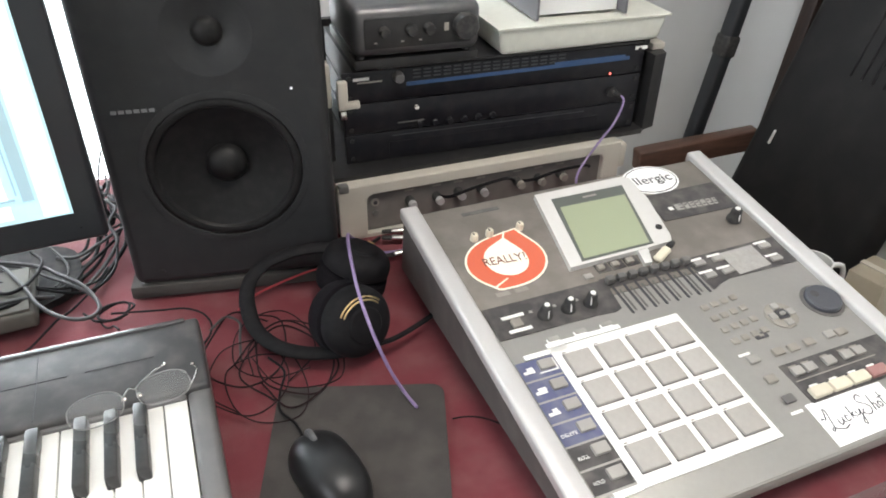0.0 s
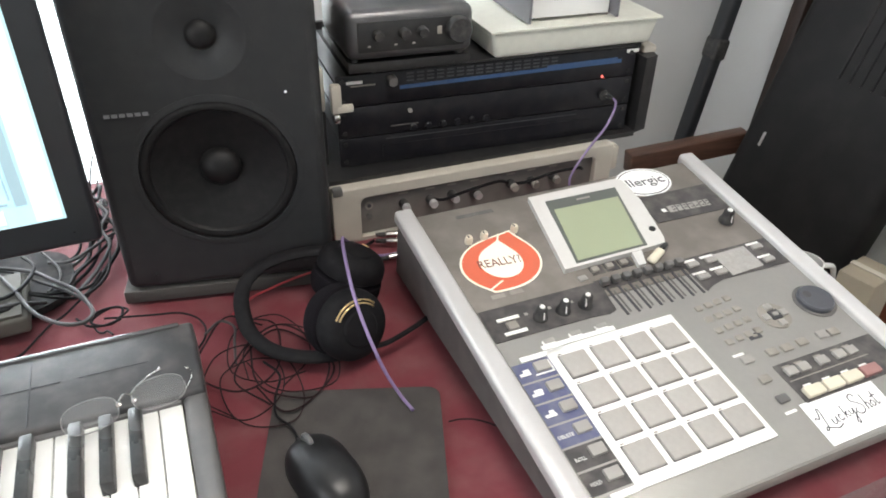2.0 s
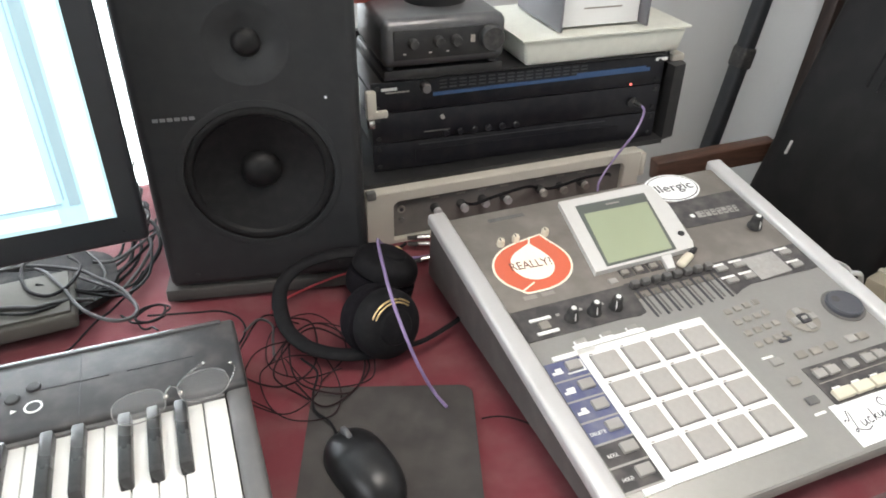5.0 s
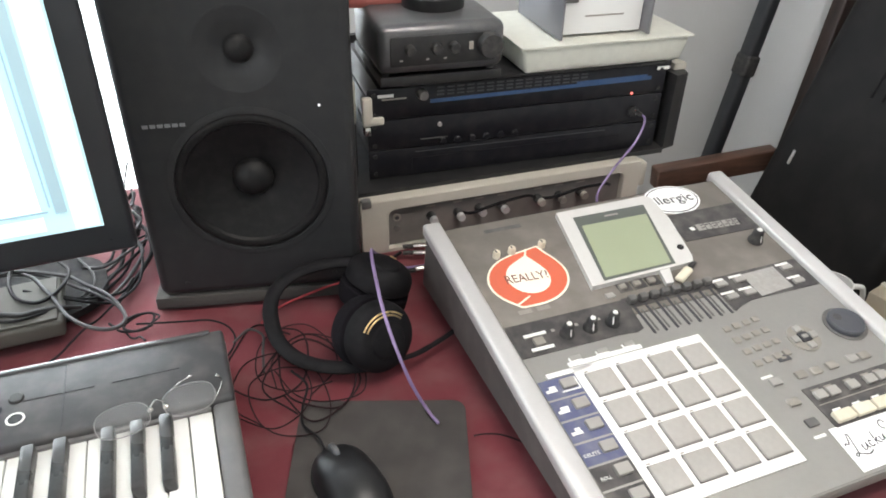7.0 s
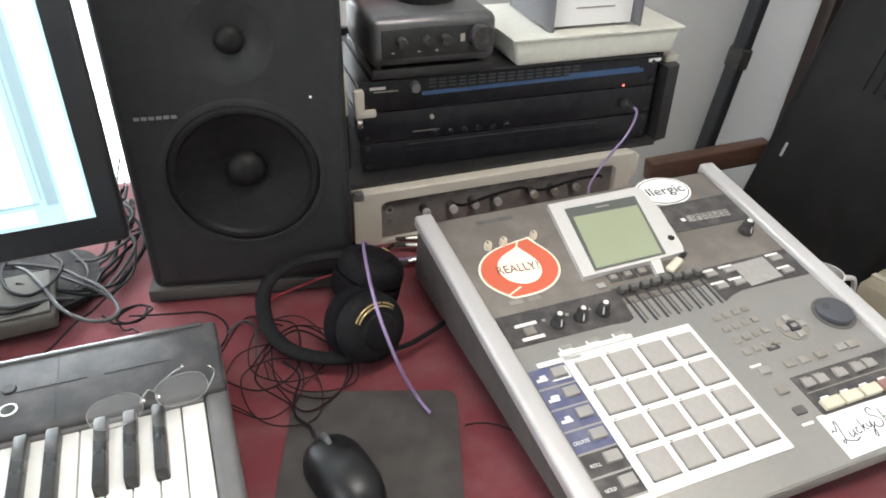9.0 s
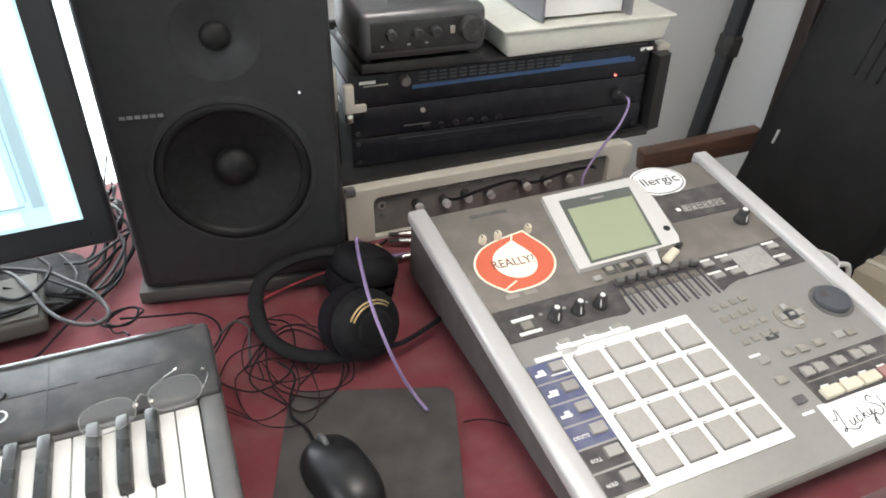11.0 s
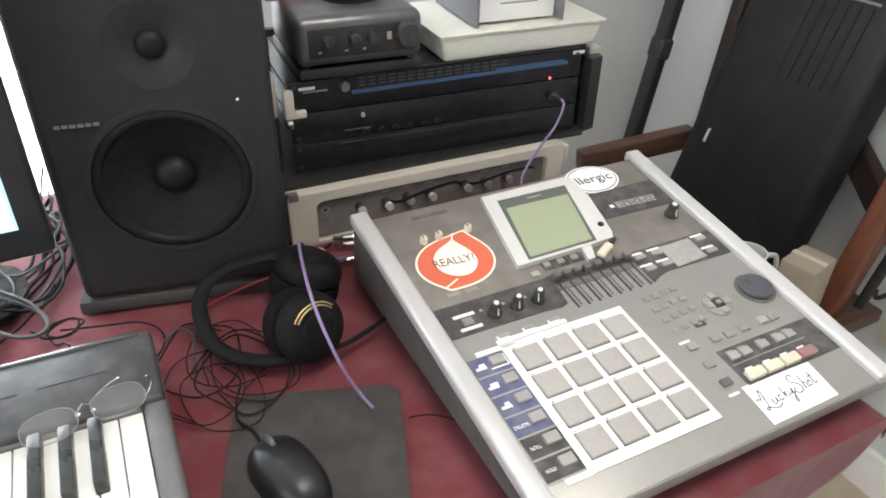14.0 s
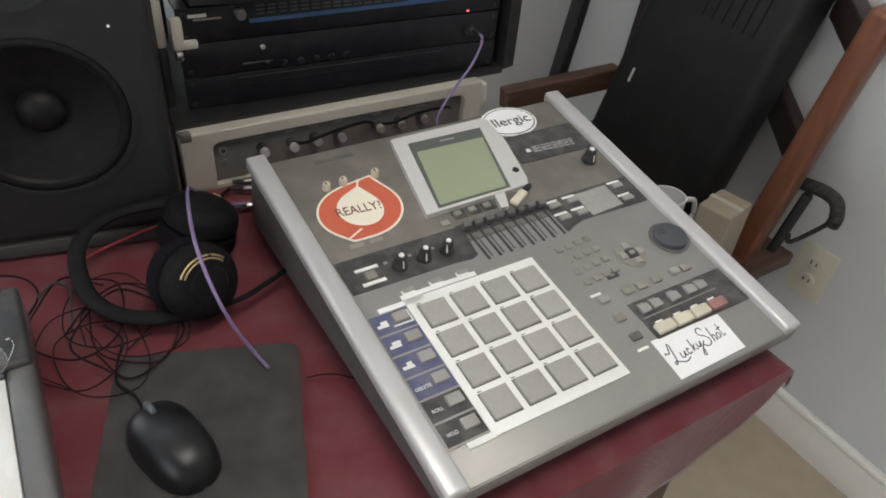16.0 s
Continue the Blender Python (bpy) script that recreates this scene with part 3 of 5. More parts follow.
part("screen_glass", P([(0.0998, 0.2245), (0.1948, 0.2235), (0.1700, 0.1318), (0.0785, 0.1310)], 0.0074, 0.0080), M_LCD, bez, "pale green screen")
part("printed_mark", B(0.02, 0.003, 0.0003, (0.1485, 0.2345, 0.0078)), M_BTN, bez)
part("screw", L([(0.0042, 0), (0.0042, 0.0015)], pose(0.1985, 0.153, 0.007), 16), M_BLACK, bez)
part("hinge_tab", P([(0.1497, 0.1270), (0.1643, 0.1270), (0.1540, 0.1020), (0.1440, 0.1025)], 0.001, 0.0062), M_BEZEL, bez)
part("worn_latch", B(0.030, 0.0115, 0.007, (0.1755, 0.1115, 0.0040), bevel=0.0034, seg=3, rz=29), M_BTN_CREAM, sampler, "yellowed plastic latch")
part("latch_hinge", B(0.015, 0.0075, 0.006, (0.1955, 0.1235, 0.0035), bevel=0.002, rz=32), M_BLACK, sampler)

# three little studs
for x, y in ((-0.0250, 0.2085), (-0.0040, 0.2103), (0.0367, 0.2108)):
    stud = part("stud", L([(0.0048, 0), (0.0048, 0.006), (0.0038, 0.009)], pose(x, y, 0.0), 14), M_BTN_CREAM, sampler, "yellowed stud")
    part("stud_slot", B(0.0016, 0.0042, 0.0006, (x - 0.0012, y, 0.0092)), M_INK, stud)
part("print_bar", B(0.05, 0.006, 0.0004, (0.005, 0.256, 0.0002)), M_SIDE, sampler)
for x in (-0.0320, -0.0095):
    part("faint_mark", B(0.016, 0.006, 0.0003, (x, 0.115, 0.0002)), M_BTN_DIM, sampler)


def drop_outline(cx, cy, wide, deep, turn, tip, at, tail=0.0):
    """A swirled drop: an oval turned by some degrees, drawn out to a tip and a short tail."""
    pts = []
    for i in range(72):
        a = radians(5 * i)
        b = a - radians(turn)
        r = wide * deep / math.hypot(deep * math.cos(b), wide * math.sin(b))
        off = abs((5 * i - at + 180) % 360 - 180)
        back = abs((5 * i - at - 182 + 180) % 360 - 180)
        r += tip * math.exp(-off / 17) + tail * math.exp(-back / 12)
        pts.append((cx + r * math.cos(a), cy + r * math.sin(a)))
    return pts


DXC, DYC = -0.0045, 0.1630
stk = part("drop_sticker", P(drop_outline(DXC, DYC, 0.0500, 0.0425, 8, 0.0165, 55, 0.006), 0.0001, 0.0006), M_CREAM, sampler, "cream and orange drop-shaped sticker")
part("orange_print", P(drop_outline(DXC, DYC, 0.0474, 0.0399, 8, 0.0155, 55, 0.006), 0.0005, 0.0009), M_ORANGE, stk)
part("drop_print", P(drop_outline(-0.0040, 0.1640, 0.0258, 0.0265, 0, 0.0130, 70), 0.0008, 0.0012), M_CREAM, stk)
part("gap_print", B(0.0022, 0.013, 0.0004, (0.0120, 0.2055, 0.00095), rz=-30), M_CREAM, stk)
part("gap_print", B(0.0022, 0.022, 0.0004, (-0.0262, 0.1305, 0.00095), rz=-64), M_CREAM, stk)
words("REALLY?", 0.0185, stk, pose(-0.0335, 0.1605, 0.0014, rz=-4), M_INK_BROWN, width=0.0525)

# oval sticker
ring = lambda rx, ry: [(0.2555 + rx * math.cos(2 * math.pi * i / 40), 0.249 + ry * math.sin(2 * math.pi * i / 40)) for i in range(40)]
ov = part("oval_sticker", P(ring(0.041, 0.0305), 0.0001, 0.0006), M_PAPER, sampler, "white oval sticker with a black ring")
part("ring_print", P(ring(0.0383, 0.0278), 0.0005, 0.0008), M_INK, ov)
part("inner_print", P(ring(0.0368, 0.0263), 0.0007, 0.0010), M_PAPER, ov)
words("llergic", 0.0235, ov, pose(0.2285, 0.2425, 0.0012, rz=-2), M_INK, width=0.056)

# model strip
ms = part("model_strip", P([(0.224, 0.2195), (0.3345, 0.2190), (0.3330, 0.1640), (0.220, 0.1665)], -0.0004, 0.0008), M_DARK, sampler, "dark strip with pale lettering bars")
part("print", P([(0.2490, 0.1800), (0.3120, 0.1765), (0.3150, 0.1890), (0.2510, 0.1920)], 0.0006, 0.0012), M_BTN, ms, "pale lettering band")
for i in range(7):
    gx, gy = 0.2580 + 0.0088 * i, 0.1856 - 0.0005 * i
    part("print", B(0.0012, 0.0150, 0.0004, (gx + 0.0044, gy, 0.0015), rz=-8), M_DARK, ms)
    part("print", B(0.0042, 0.0016, 0.0004, (gx, gy + (0.0028 if i % 2 else -0.0022), 0.0015)), M_DARK, ms)
    if i % 3 != 1:
        part("print", B(0.0034, 0.0014, 0.0004, (gx + 0.0006, gy - (0.0030 if i % 2 else -0.0030), 0.0015)), M_DARK, ms)
part("print", B(0.006, 0.006, 0.0004, (0.2430, 0.1860, 0.0011)), M_WHITE, ms)

# worn key strip
ws = part("key_strip", P([(0.199, 0.0985), (0.3325, 0.0985), (0.3305, 0.0525), (0.230, 0.054), (0.213, 0.050), (0.200, 0.044)], -0.0004, 0.0009), M_DARK, sampler, "black strip with worn silver keys")
part("worn_plate", P([(0.2455, 0.0930), (0.2945, 0.0940), (0.2945, 0.0575), (0.2455, 0.0550)], 0.0006, 0.0016), M_WORN, ws, "worn silver plate")
for x, y in ((0.2095, 0.0868), (0.2365, 0.0868), (0.2090, 0.0655), (0.2345, 0.0655), (0.3085, 0.0880), (0.3065, 0.0645)):
    part("label_bar", B(0.019, 0.0032, 0.0004, (x, y + 0.0065, 0.0011)), M_WHITE, ws)
    part("key", B(0.015, 0.0075, 0.004, (x + 0.001, y - 0.001, 0.002), bevel=0.001), M_BTN, ws)

# dial, cursor, keypad
part("dial_recess", L([(0.0245, 0), (0.0245, 0.0008)], pose(0.3080, -0.0105, 0.0002), 40), M_SIDE, sampler)
dial = part("dial", L([(0.0205, 0), (0.0205, 0.004), (0.019, 0.0058), (0.0155, 0.0052)], pose(0.3080, -0.0105, 0.001), 40), M_DIAL, sampler, "dark blue-grey round value dial")
part("finger_dip", L([(0.005, 0), (0.005, 0.0012)], pose(0.3015, -0.0025, 0.0052), 20), M_DARK, dial)
cur = part("cursor_plate", L([(0.0185, 0), (0.0185, 0.0015)], pose(0.2455, -0.0135, 0.0), 30), M_BTN_DIM, sampler)
for x, y in ((0, 0.012), (0, -0.012), (0.012, 0), (-0.012, 0)):
    part("cursor_key", B(0.009, 0.009, 0.004, (0.2455 + x, -0.0135 + y, 0.0025), bevel=0.0015), M_BTN, cur)
part("cursor_middle", B(0.012, 0.012, 0.003, (0.2455, -0.0135, 0.0025)), M_INK, cur)
part("cursor_key", B(0.007, 0.005, 0.004, (0.2455, -0.0135, 0.0035), bevel=0.001), M_BTN, cur)
for r in range(4):
    for c in range(4):
        part("key", B(0.0092, 0.0080, 0.0032, (0.1705 + 0.0138 * c, 0.0240 - 0.0172 * r + 0.0010 * c, 0.0006), bevel=0.0015), M_BTN_DIM, sampler)
part("indicator", B(0.0155, 0.0075, 0.001, (0.2027, -0.0302, 0.0006)), M_INK, sampler)
part("indicator_light", B(0.006, 0.003, 0.0006, (0.2027, -0.0302, 0.0013)), M_BTN_DIM, sampler)
for x, y, mt in ((0.1712, -0.0540, M_BTN), (0.1706, -0.0808, M_BTN_DIM), (0.1700, -0.1065, M_SIDE), (0.2040, -0.0545, M_BTN_DIM), (0.2235, -0.0552, M_BTN_DIM), (0.2460, -0.0545, M_BTN_DIM), (0.2755, -0.0535, M_BTN), (0.2910, -0.0545, M_BTN_DIM)):
    part("button", B(0.0135, 0.0095, 0.0036, (x, y, 0.0010), bevel=0.0014), mt, sampler)
for y in (-0.0455, -0.1215):
    part("label_bar", B(0.014, 0.0030, 0.0004, (0.1670, y, 0.0002)), M_WHITE, sampler)

# transport
tp = part("transport_strip", P([(0.190, -0.0705), (0.327, -0.0705), (0.327, -0.1195), (0.190, -0.1195)], -0.0004, 0.0009), M_DARK, sampler, "black strip under the transport keys")
for x in (0.2032, 0.2200, 0.2460, 0.2705, 0.2868):
    part("key", B(0.0135, 0.0105, 0.0045, (x, -0.0825, 0.0022), bevel=0.0013), M_BTN, tp)
    part("label_bar", B(0.010, 0.002, 0.0004, (x, -0.0752, 0.0011)), M_BTN_DIM, tp)
part("print_line", B(0.108, 0.0012, 0.0004, (0.247, -0.0925, 0.0011)), M_BTN_DIM, tp)
for i in range(4):
    part("transport_key", B(0.0235, 0.0125, 0.0065, (0.2065 + 0.0257 * i, -0.1105, 0.003), bevel=0.002), M_BTN_CREAM if i < 3 else M_BTN_RED, tp)
    part("label_bar", B(0.010, 0.002, 0.0004, (0.2065 + 0.0257 * i, -0.1015, 0.0011)), M_WHITE, tp)
lk = part("name_sticker", P([(0.1802, -0.1180), (0.2750, -0.1205), (0.2700, -0.1655), (0.1770, -0.1665)], 0.0001, 0.0007), M_PAPER, sampler, "white sticker with black script lettering")
# "Lucky Shot" in a thin script, stroke by stroke, in millimetres from the left end of the line
SCRIPT = (
    ((1, 12), (3, 14), (6, 12), (10, 18), (12, 22), (13.5, 20), (11, 12), (8, 3), (5, -1), (3, 0), (6, 2), (12, -1), (18, -3), (25, -1)),
    ((18, 8), (17, 3), (19, 1.5), (22, 4), (24, 8), (23, 3), (25, 2)),
    ((31, 7), (29, 8.5), (27, 5), (28, 2), (32, 3)),
    ((38, 16), (35, 2)),
    ((36, 5), (40, 8.5), (37, 6), (41, 2)),
    ((43, 8.5), (43, 4), (46, 4), (49, 9), (47, 1), (44, -7), (42, -5), (47, 1), (51, 4)),
    ((63, 18), (61, 22), (56, 20), (55, 15), (60, 11), (63, 6), (60, 1), (54, 0), (51, 4), (54, 7)),
    ((70, 18), (66, 1), (67, 6), (70, 8), (71, 5), (70, 1.5), (72, 2)),
    ((76, 8), (73.5, 5), (75, 1.5), (78, 3), (77.5, 7), (76, 8)),
    ((84, 17), (81, 4), (82, 1.5), (85, 3)),
    ((79, 11), (86, 12)),
)
for stroke in SCRIPT:
    bm = bmesh.new()
    tube(bm, [pose(0.1815, -0.1505, 0.0009, rz=3) @ Vector((0.00096 * x, 0.001 * y, 0)) for x, y in stroke], 0.00065, 6, 0.4, 6)
    part("lettering", bm, M_INK, lk)

# ---- loudspeaker ----
SPK = pose(-0.3065, 0.34, DZ, rz=-11.5) @ pose(0.022, 0, 0)
fo = solid("speaker_pad", B(0.254, 0.25, 0.018, (-0.006, 0.125, 0.0095), bevel=0.003), M_FOAM, SPK, "grey foam pad under the loudspeaker", "pad")
spk = thing("studio_monitor", SPK @ pose(0, 0, 0.019), "black two-way studio loudspeaker on a foam pad", "loudspeaker")
RX = Matrix.Rotation(radians(90), 4, "X")


def facing(x, z, y=0.0):
    """A frame on the baffle whose z points out of the front."""
    return Matrix.Translation((x, y, z)) @ RX


WZ, WR, WX = 0.151, 0.091, 0.004


def cabinet():
    """A rounded box whose front has a round hole for each driver."""
    bm = B(0.25, 0.3, 0.40, (0, 0.15, 0.2), bevel=0.012, seg=4)
    front = min(bm.faces, key=lambda f: f.calc_center_median().y)
    xs, zs = [v.co.x for v in front.verts], [v.co.z for v in front.verts]
    x0, x1, z0, z1, y = min(xs), max(xs), min(zs), max(zs), front.verts[0].co.y
    bmesh.ops.delete(bm, geom=[front], context="FACES_ONLY")
    zm = 0.250
    for cx, cz, r, za, zb in ((WX, WZ, WR - 0.004, z0, zm), (0.007, 0.308, 0.043, zm, z1)):
        corner = [bm.verts.new((a, y, b)) for a, b in ((x1, zb), (x0, zb), (x0, za), (x1, za))]
        n = 56
        ring = [bm.verts.new((cx + r * math.cos(2 * math.pi * i / n), y, cz + r * math.sin(2 * math.pi * i / n))) for i in range(n)]
        for i in range(n):
            q, p = i * 4 // n, ((i + 1) % n) * 4 // n
            bm.faces.new((ring[i], ring[(i + 1) % n], corner[q]))
            if p != q:
                bm.faces.new((ring[(i + 1) % n], corner[p], corner[q]))
    return bm


body = part("cabinet", cabinet(), M_SPK, spk)
bm = bmesh.new()
lathe(bm, [(WR + 0.004, -0.001), (WR + 0.004, 0.0003), (WR + 0.001, 0.0009), (WR - 0.004, 0.0005), (WR - 0.0055, -0.004)], facing(WX, WZ), 56, closed=False)
part("woofer_ring", bm, M_SPK, spk)
bm = bmesh.new()
lathe(bm, [(WR - 0.0035, -0.003), (WR - 0.006, -0.0005), (WR - 0.010, 0.0006), (WR - 0.014, -0.0008), (WR - 0.0165, -0.005)], facing(WX, WZ), 56, closed=False)
woofer = part("woofer", bm, M_GASKET, spk)
bm = bmesh.new()
lathe(bm, [(WR - 0.016, -0.0045), (0.062, -0.0095), (0.046, -0.0150), (0.032, -0.0200), (0.021, -0.0235)], facing(WX, WZ), 56, closed=False)
part("cone", bm, M_CONE, woofer)
part("dust_cap", L([(0.0235, -0.0235), (0.0225, -0.0165), (0.018, -0.0105), (0.011, -0.0065), (0.004, -0.005)], facing(WX, WZ), 32), M_GASKET, woofer)
bm = bmesh.new()
lathe(bm, [(0.048, -0.001), (0.048, 0.0002), (0.0445, 0.0005), (0.042, -0.001)], facing(0.007, 0.308), 40, closed=False)
tw = part("tweeter", bm, M_SPK, spk)
bm = bmesh.new()
lathe(bm, [(0.0435, -0.0005), (0.036, -0.0014), (0.028, -0.0036), (0.021, -0.0060), (0.015, -0.0072)], facing(0.007, 0.308), 40, closed=False)
part("waveguide", bm, M_SPK, tw)
part("dome", L([(0.0160, -0.0072), (0.0145, -0.003), (0.010, 0.0006), (0.0035, 0.002)], facing(0.007, 0.308), 28), M_CONE, tw)
for x, z in ((-0.09, 0.02), (0.09, 0.02)):
    part("screw", L([(0.003, 0), (0.003, 0.0012)], facing(x, z), 12), M_BLACK, spk)
badge = part("badge", B(0.047, 0.0016, 0.0035, (-0.0805, -0.0006, 0.228)), M_SPK, spk)
for i in range(6):
    part("badge_bar", B(0.0058, 0.0012, 0.0038, (-0.100 + 0.0078 * i, -0.0018, 0.2285 + 0.0002 * i)), M_SILVER, badge)
part("power_light", L([(0.0014, 0), (0.0014, 0.0012)], facing(0.0865, 0.2445), 14), M_LED_W, spk, "small lit white power light")

M_LEGEND = mat("faint_legend", (0.045, 0.045, 0.05), 0.5, vary=0.1, scale=60)

# ---- rack case with its units ----
RK = pose(-0.115, 0.44, DZ, rz=-1.2)
RU = pose(-0.121, 0.457, DZ, rz=-4.0)
RW = 0.4826
case = thing("rack_case", RK, "beige moulded rack case with a black inside", "rack case")
CF = -0.04
# lower frame: a beige moulded rim round a recessed patch panel


def rim_loop(x0, x1, z0, z1, r):
    pts = []
    for cx, cz, a0 in ((x1 - r, z1 - r, 0), (x0 + r, z1 - r, 90), (x0 + r, z0 + r, 180), (x1 - r, z0 + r, 270)):
        pts += [(cx + r * math.cos(radians(a0 + 15 * i)), cz + r * math.sin(radians(a0 + 15 * i))) for i in range(7)]
    return pts


def moulded_rim():
    """A flat frame with a rounded opening and a softened front edge."""
    bm = bmesh.new()
    outer, inner = (-0.0215, 0.4280, 0.0, 0.0812), (0.0185, 0.3980, -0.0085, 0.0640)
    loops = []
    for (x0, x1, z0, z1), grow, r, y in ((outer, 0, 0.004, 0.018), (outer, 0, 0.004, 0.0015), (outer, -0.0015, 0.003, 0.0), (inner, 0.0015, 0.0115, 0.0), (inner, 0, 0.010, 0.0015), (inner, 0, 0.010, 0.018)):
        loops.append([bm.verts.new((x, CF + y, z)) for x, z in rim_loop(x0 - grow, x1 + grow, z0 - grow, z1 + grow, r)])
    for a, b in zip(loops, loops[1:] + loops[:1]):
        for i in range(len(a)):
            j = (i + 1) % len(a)
            bm.faces.new((a[i], a[j], b[j], b[i]))
    return bm


part("front_rim", moulded_rim(), M_CASE, case)
part("corner_clip", B(0.014, 0.012, 0.012, (-0.013, CF + 0.004, 0.079), bevel=0.002), M_SIDE, case)
part("step_block", B(0.013, 0.02, 0.040, (0.4335, CF + 0.012, 0.0545), bevel=0.003), M_CASE, case)
part("shell_side", B(0.012, 0.22, 0.062, (-0.010, 0.14, 0.1975), bevel=0.004), M_CASE, case)
part("shell_side", B(0.011, 0.22, 0.080, (-0.010, 0.14, 0.1260), bevel=0.003), M_BLACK, case)
part("shell_side", B(0.012, 0.26, 0.145, (RW - 0.002, 0.14, 0.155), bevel=0.004), M_BLACK, case)
part("shell_back", B(RW - 0.02, 0.012, 0.215, (RW / 2, 0.268, 0.112)), M_BLACK, case)
part("shelf", B(RW + 0.012, 0.285, 0.008, (RW / 2 - 0.014, 0.1205, 0.0835)), M_BLACK, case)
catch = part("side_catch", B(0.014, 0.012, 0.040, (0.0045, 0.0075, 0.1930), bevel=0.003), M_CASE, case, "dull metal catch")
part("catch_tongue", B(0.024, 0.009, 0.011, (0.0155, 0.0055, 0.1790), bevel=0.003), M_CASE, catch)
part("catch_tip", B(0.010, 0.010, 0.013, (0.0035, 0.0055, 0.1665), bevel=0.003), M_CHROME, catch)
part("end_cheek", P([(RW - 0.008, -0.022), (RW + 0.016, -0.016), (RW + 0.026, 0.02), (RW + 0.022, 0.05), (RW - 0.008, 0.05)], 0.085, 0.205), M_BLACK, case, "black end cheek")
part("cheek_cap", B(0.024, 0.03, 0.014, (RW + 0.014, 0.016, 0.208), bevel=0.004), M_CASE, case)

patch = thing("patch_mixer", RK, "dark rack mixer with small knobs in the case", "rack mixer")
part("face", B(0.388, 0.004, 0.070, (0.208, CF + 0.012, 0.0362), rx=0, bevel=0.001), M_PATCH, patch)
for i, x in enumerate((0.0836, 0.1250, 0.1588, 0.1950, 0.2547, 0.2900, 0.3270)):
    z = 0.0400 - 0.0015 * (i % 2)
    k = part("knob", L([(0.0070, 0), (0.0070, 0.005), (0.0052, 0.013)], facing(x, z, CF + 0.010), 18), M_RUBBER, patch)
    part("knob_cap", L([(0.0062, 0), (0.0056, 0.007)], facing(x, z, CF - 0.003), 16), M_RAIL if i < 4 else M_BTN_DIM, k, "pale knob cap")
    part("print", B(0.014, 0.0008, 0.003, (x, CF + 0.0096, 0.0560)), M_BTN_DIM, patch)
ring_socket = part("socket", L([(0.0060, 0), (0.0060, 0.002)], facing(0.0325, 0.046, CF + 0.010), 18), M_BTN_DIM, patch)
part("socket_hole", L([(0.0030, 0), (0.0030, 0.0006)], facing(0.0325, 0.046, CF + 0.0078), 14), M_INK, ring_socket)
part("socket", L([(0.0045, 0), (0.0045, 0.002)], facing(0.0325, 0.028, CF + 0.010), 16), M_SIDE, patch)


def plug(m):
    """A jack plug with a nickel sleeve and black boot."""
    pl = thing("jack_plug", m, "nickel jack plug with a black boot", "plug", "jack plugs")
    part("sleeve", L([(0.0045, 0), (0.0045, 0.016), (0.0038, 0.018)], Matrix(), 14), M_CHROME, pl)
    part("boot", L([(0.0036, 0.018), (0.003, 0.032)], Matrix(), 12), M_RUBBER, pl)
    return pl


for x, y, a in ((-0.0560, 0.3640, -22), (-0.0500, 0.3820, -16), (-0.0650, 0.3300, -4)):
    plug(pose(x, y, DZ + 0.0068, 0, -90, a))


def rack_unit(name, z, h, label):
    u = thing(name, RU @ pose(0, 0, z), label, "rack unit", "units in the rack case")
    part("face_plate", B(RW - 0.026, 0.004, h - 0.001, (RW / 2, -0.002, h / 2), bevel=0.001), M_RACK, u)
    part("chassis", B(RW - 0.06, 0.21, h - 0.004, (RW / 2, 0.105, h / 2)), M_BLACK, u)
    for s in (0.022, RW - 0.022):
        for zz in (0.008, h - 0.008):
            part("screw", L([(0.0032, 0), (0.0032, 0.0018)], facing(s, zz, -0.004), 12), M_BLACK, u)
    return u


U = 0.0445
top_u = rack_unit("effects_unit", 0.1765, U, "black rack effects unit with a blue stripe")
part("blue_stripe", B(0.344, 0.0012, 0.0052, (0.273, -0.0048, 0.0235), ry=-0.6), M_RACK_BLUE, top_u)
part("blue_stripe", B(0.115, 0.0012, 0.0035, (0.380, -0.0050, 0.0288), ry=-0.6), M_RACK_BLUE, top_u)
part("knob", L([(0.0075, 0), (0.0075, 0.006), (0.006, 0.013)], facing(0.0890, 0.0340, -0.004), 20), M_SIDE, top_u)
part("logo_bar", B(0.022, 0.001, 0.004, (0.0385, -0.0047, 0.0345)), M_WHITE, top_u)
part("print", B(0.034, 0.001, 0.002, (0.0500, -0.0047, 0.0295)), M_BTN_DIM, top_u)
for c in range(16):
    for r in range(3):
        part("legend", B(0.010, 0.0008, 0.0022, (0.116 + 0.0145 * c, -0.0045, 0.0300 + 0.0050 * r)), M_LEGEND, top_u)
part("end_badge", B(0.02, 0.001, 0.005, (0.4630, -0.0047, 0.0390)), M_WHITE, top_u)
part("red_light", L([(0.002, 0), (0.002, 0.0015)], facing(0.4160, 0.0035, -0.004), 14), M_LED, top_u, "small lit red light")
mid_u = rack_unit("preamp_unit", 0.1315, U, "black rack preamplifier with small knobs")
part("button", L([(0.0031, 0), (0.0031, 0.004)], facing(0.1150, 0.0320, -0.004), 16), M_BTN, mid_u)
part("print", B(0.040, 0.0008, 0.0016, (0.1075, -0.0045, 0.0115)), M_SIDE, mid_u)
for i in range(6):
    part("knob", L([(0.005, 0), (0.005, 0.004), (0.004, 0.005)], facing(0.120 + 0.022 * i, 0.006, -0.004), 16), M_RACK, mid_u)
part("jack_socket", L([(0.008, 0), (0.008, 0.004)], facing(0.4220, 0.0200, -0.004), 18), M_BLACK, mid_u)
low_u = rack_unit("power_unit", 0.0885, 0.0425, "plain black rack unit with a dusty face")
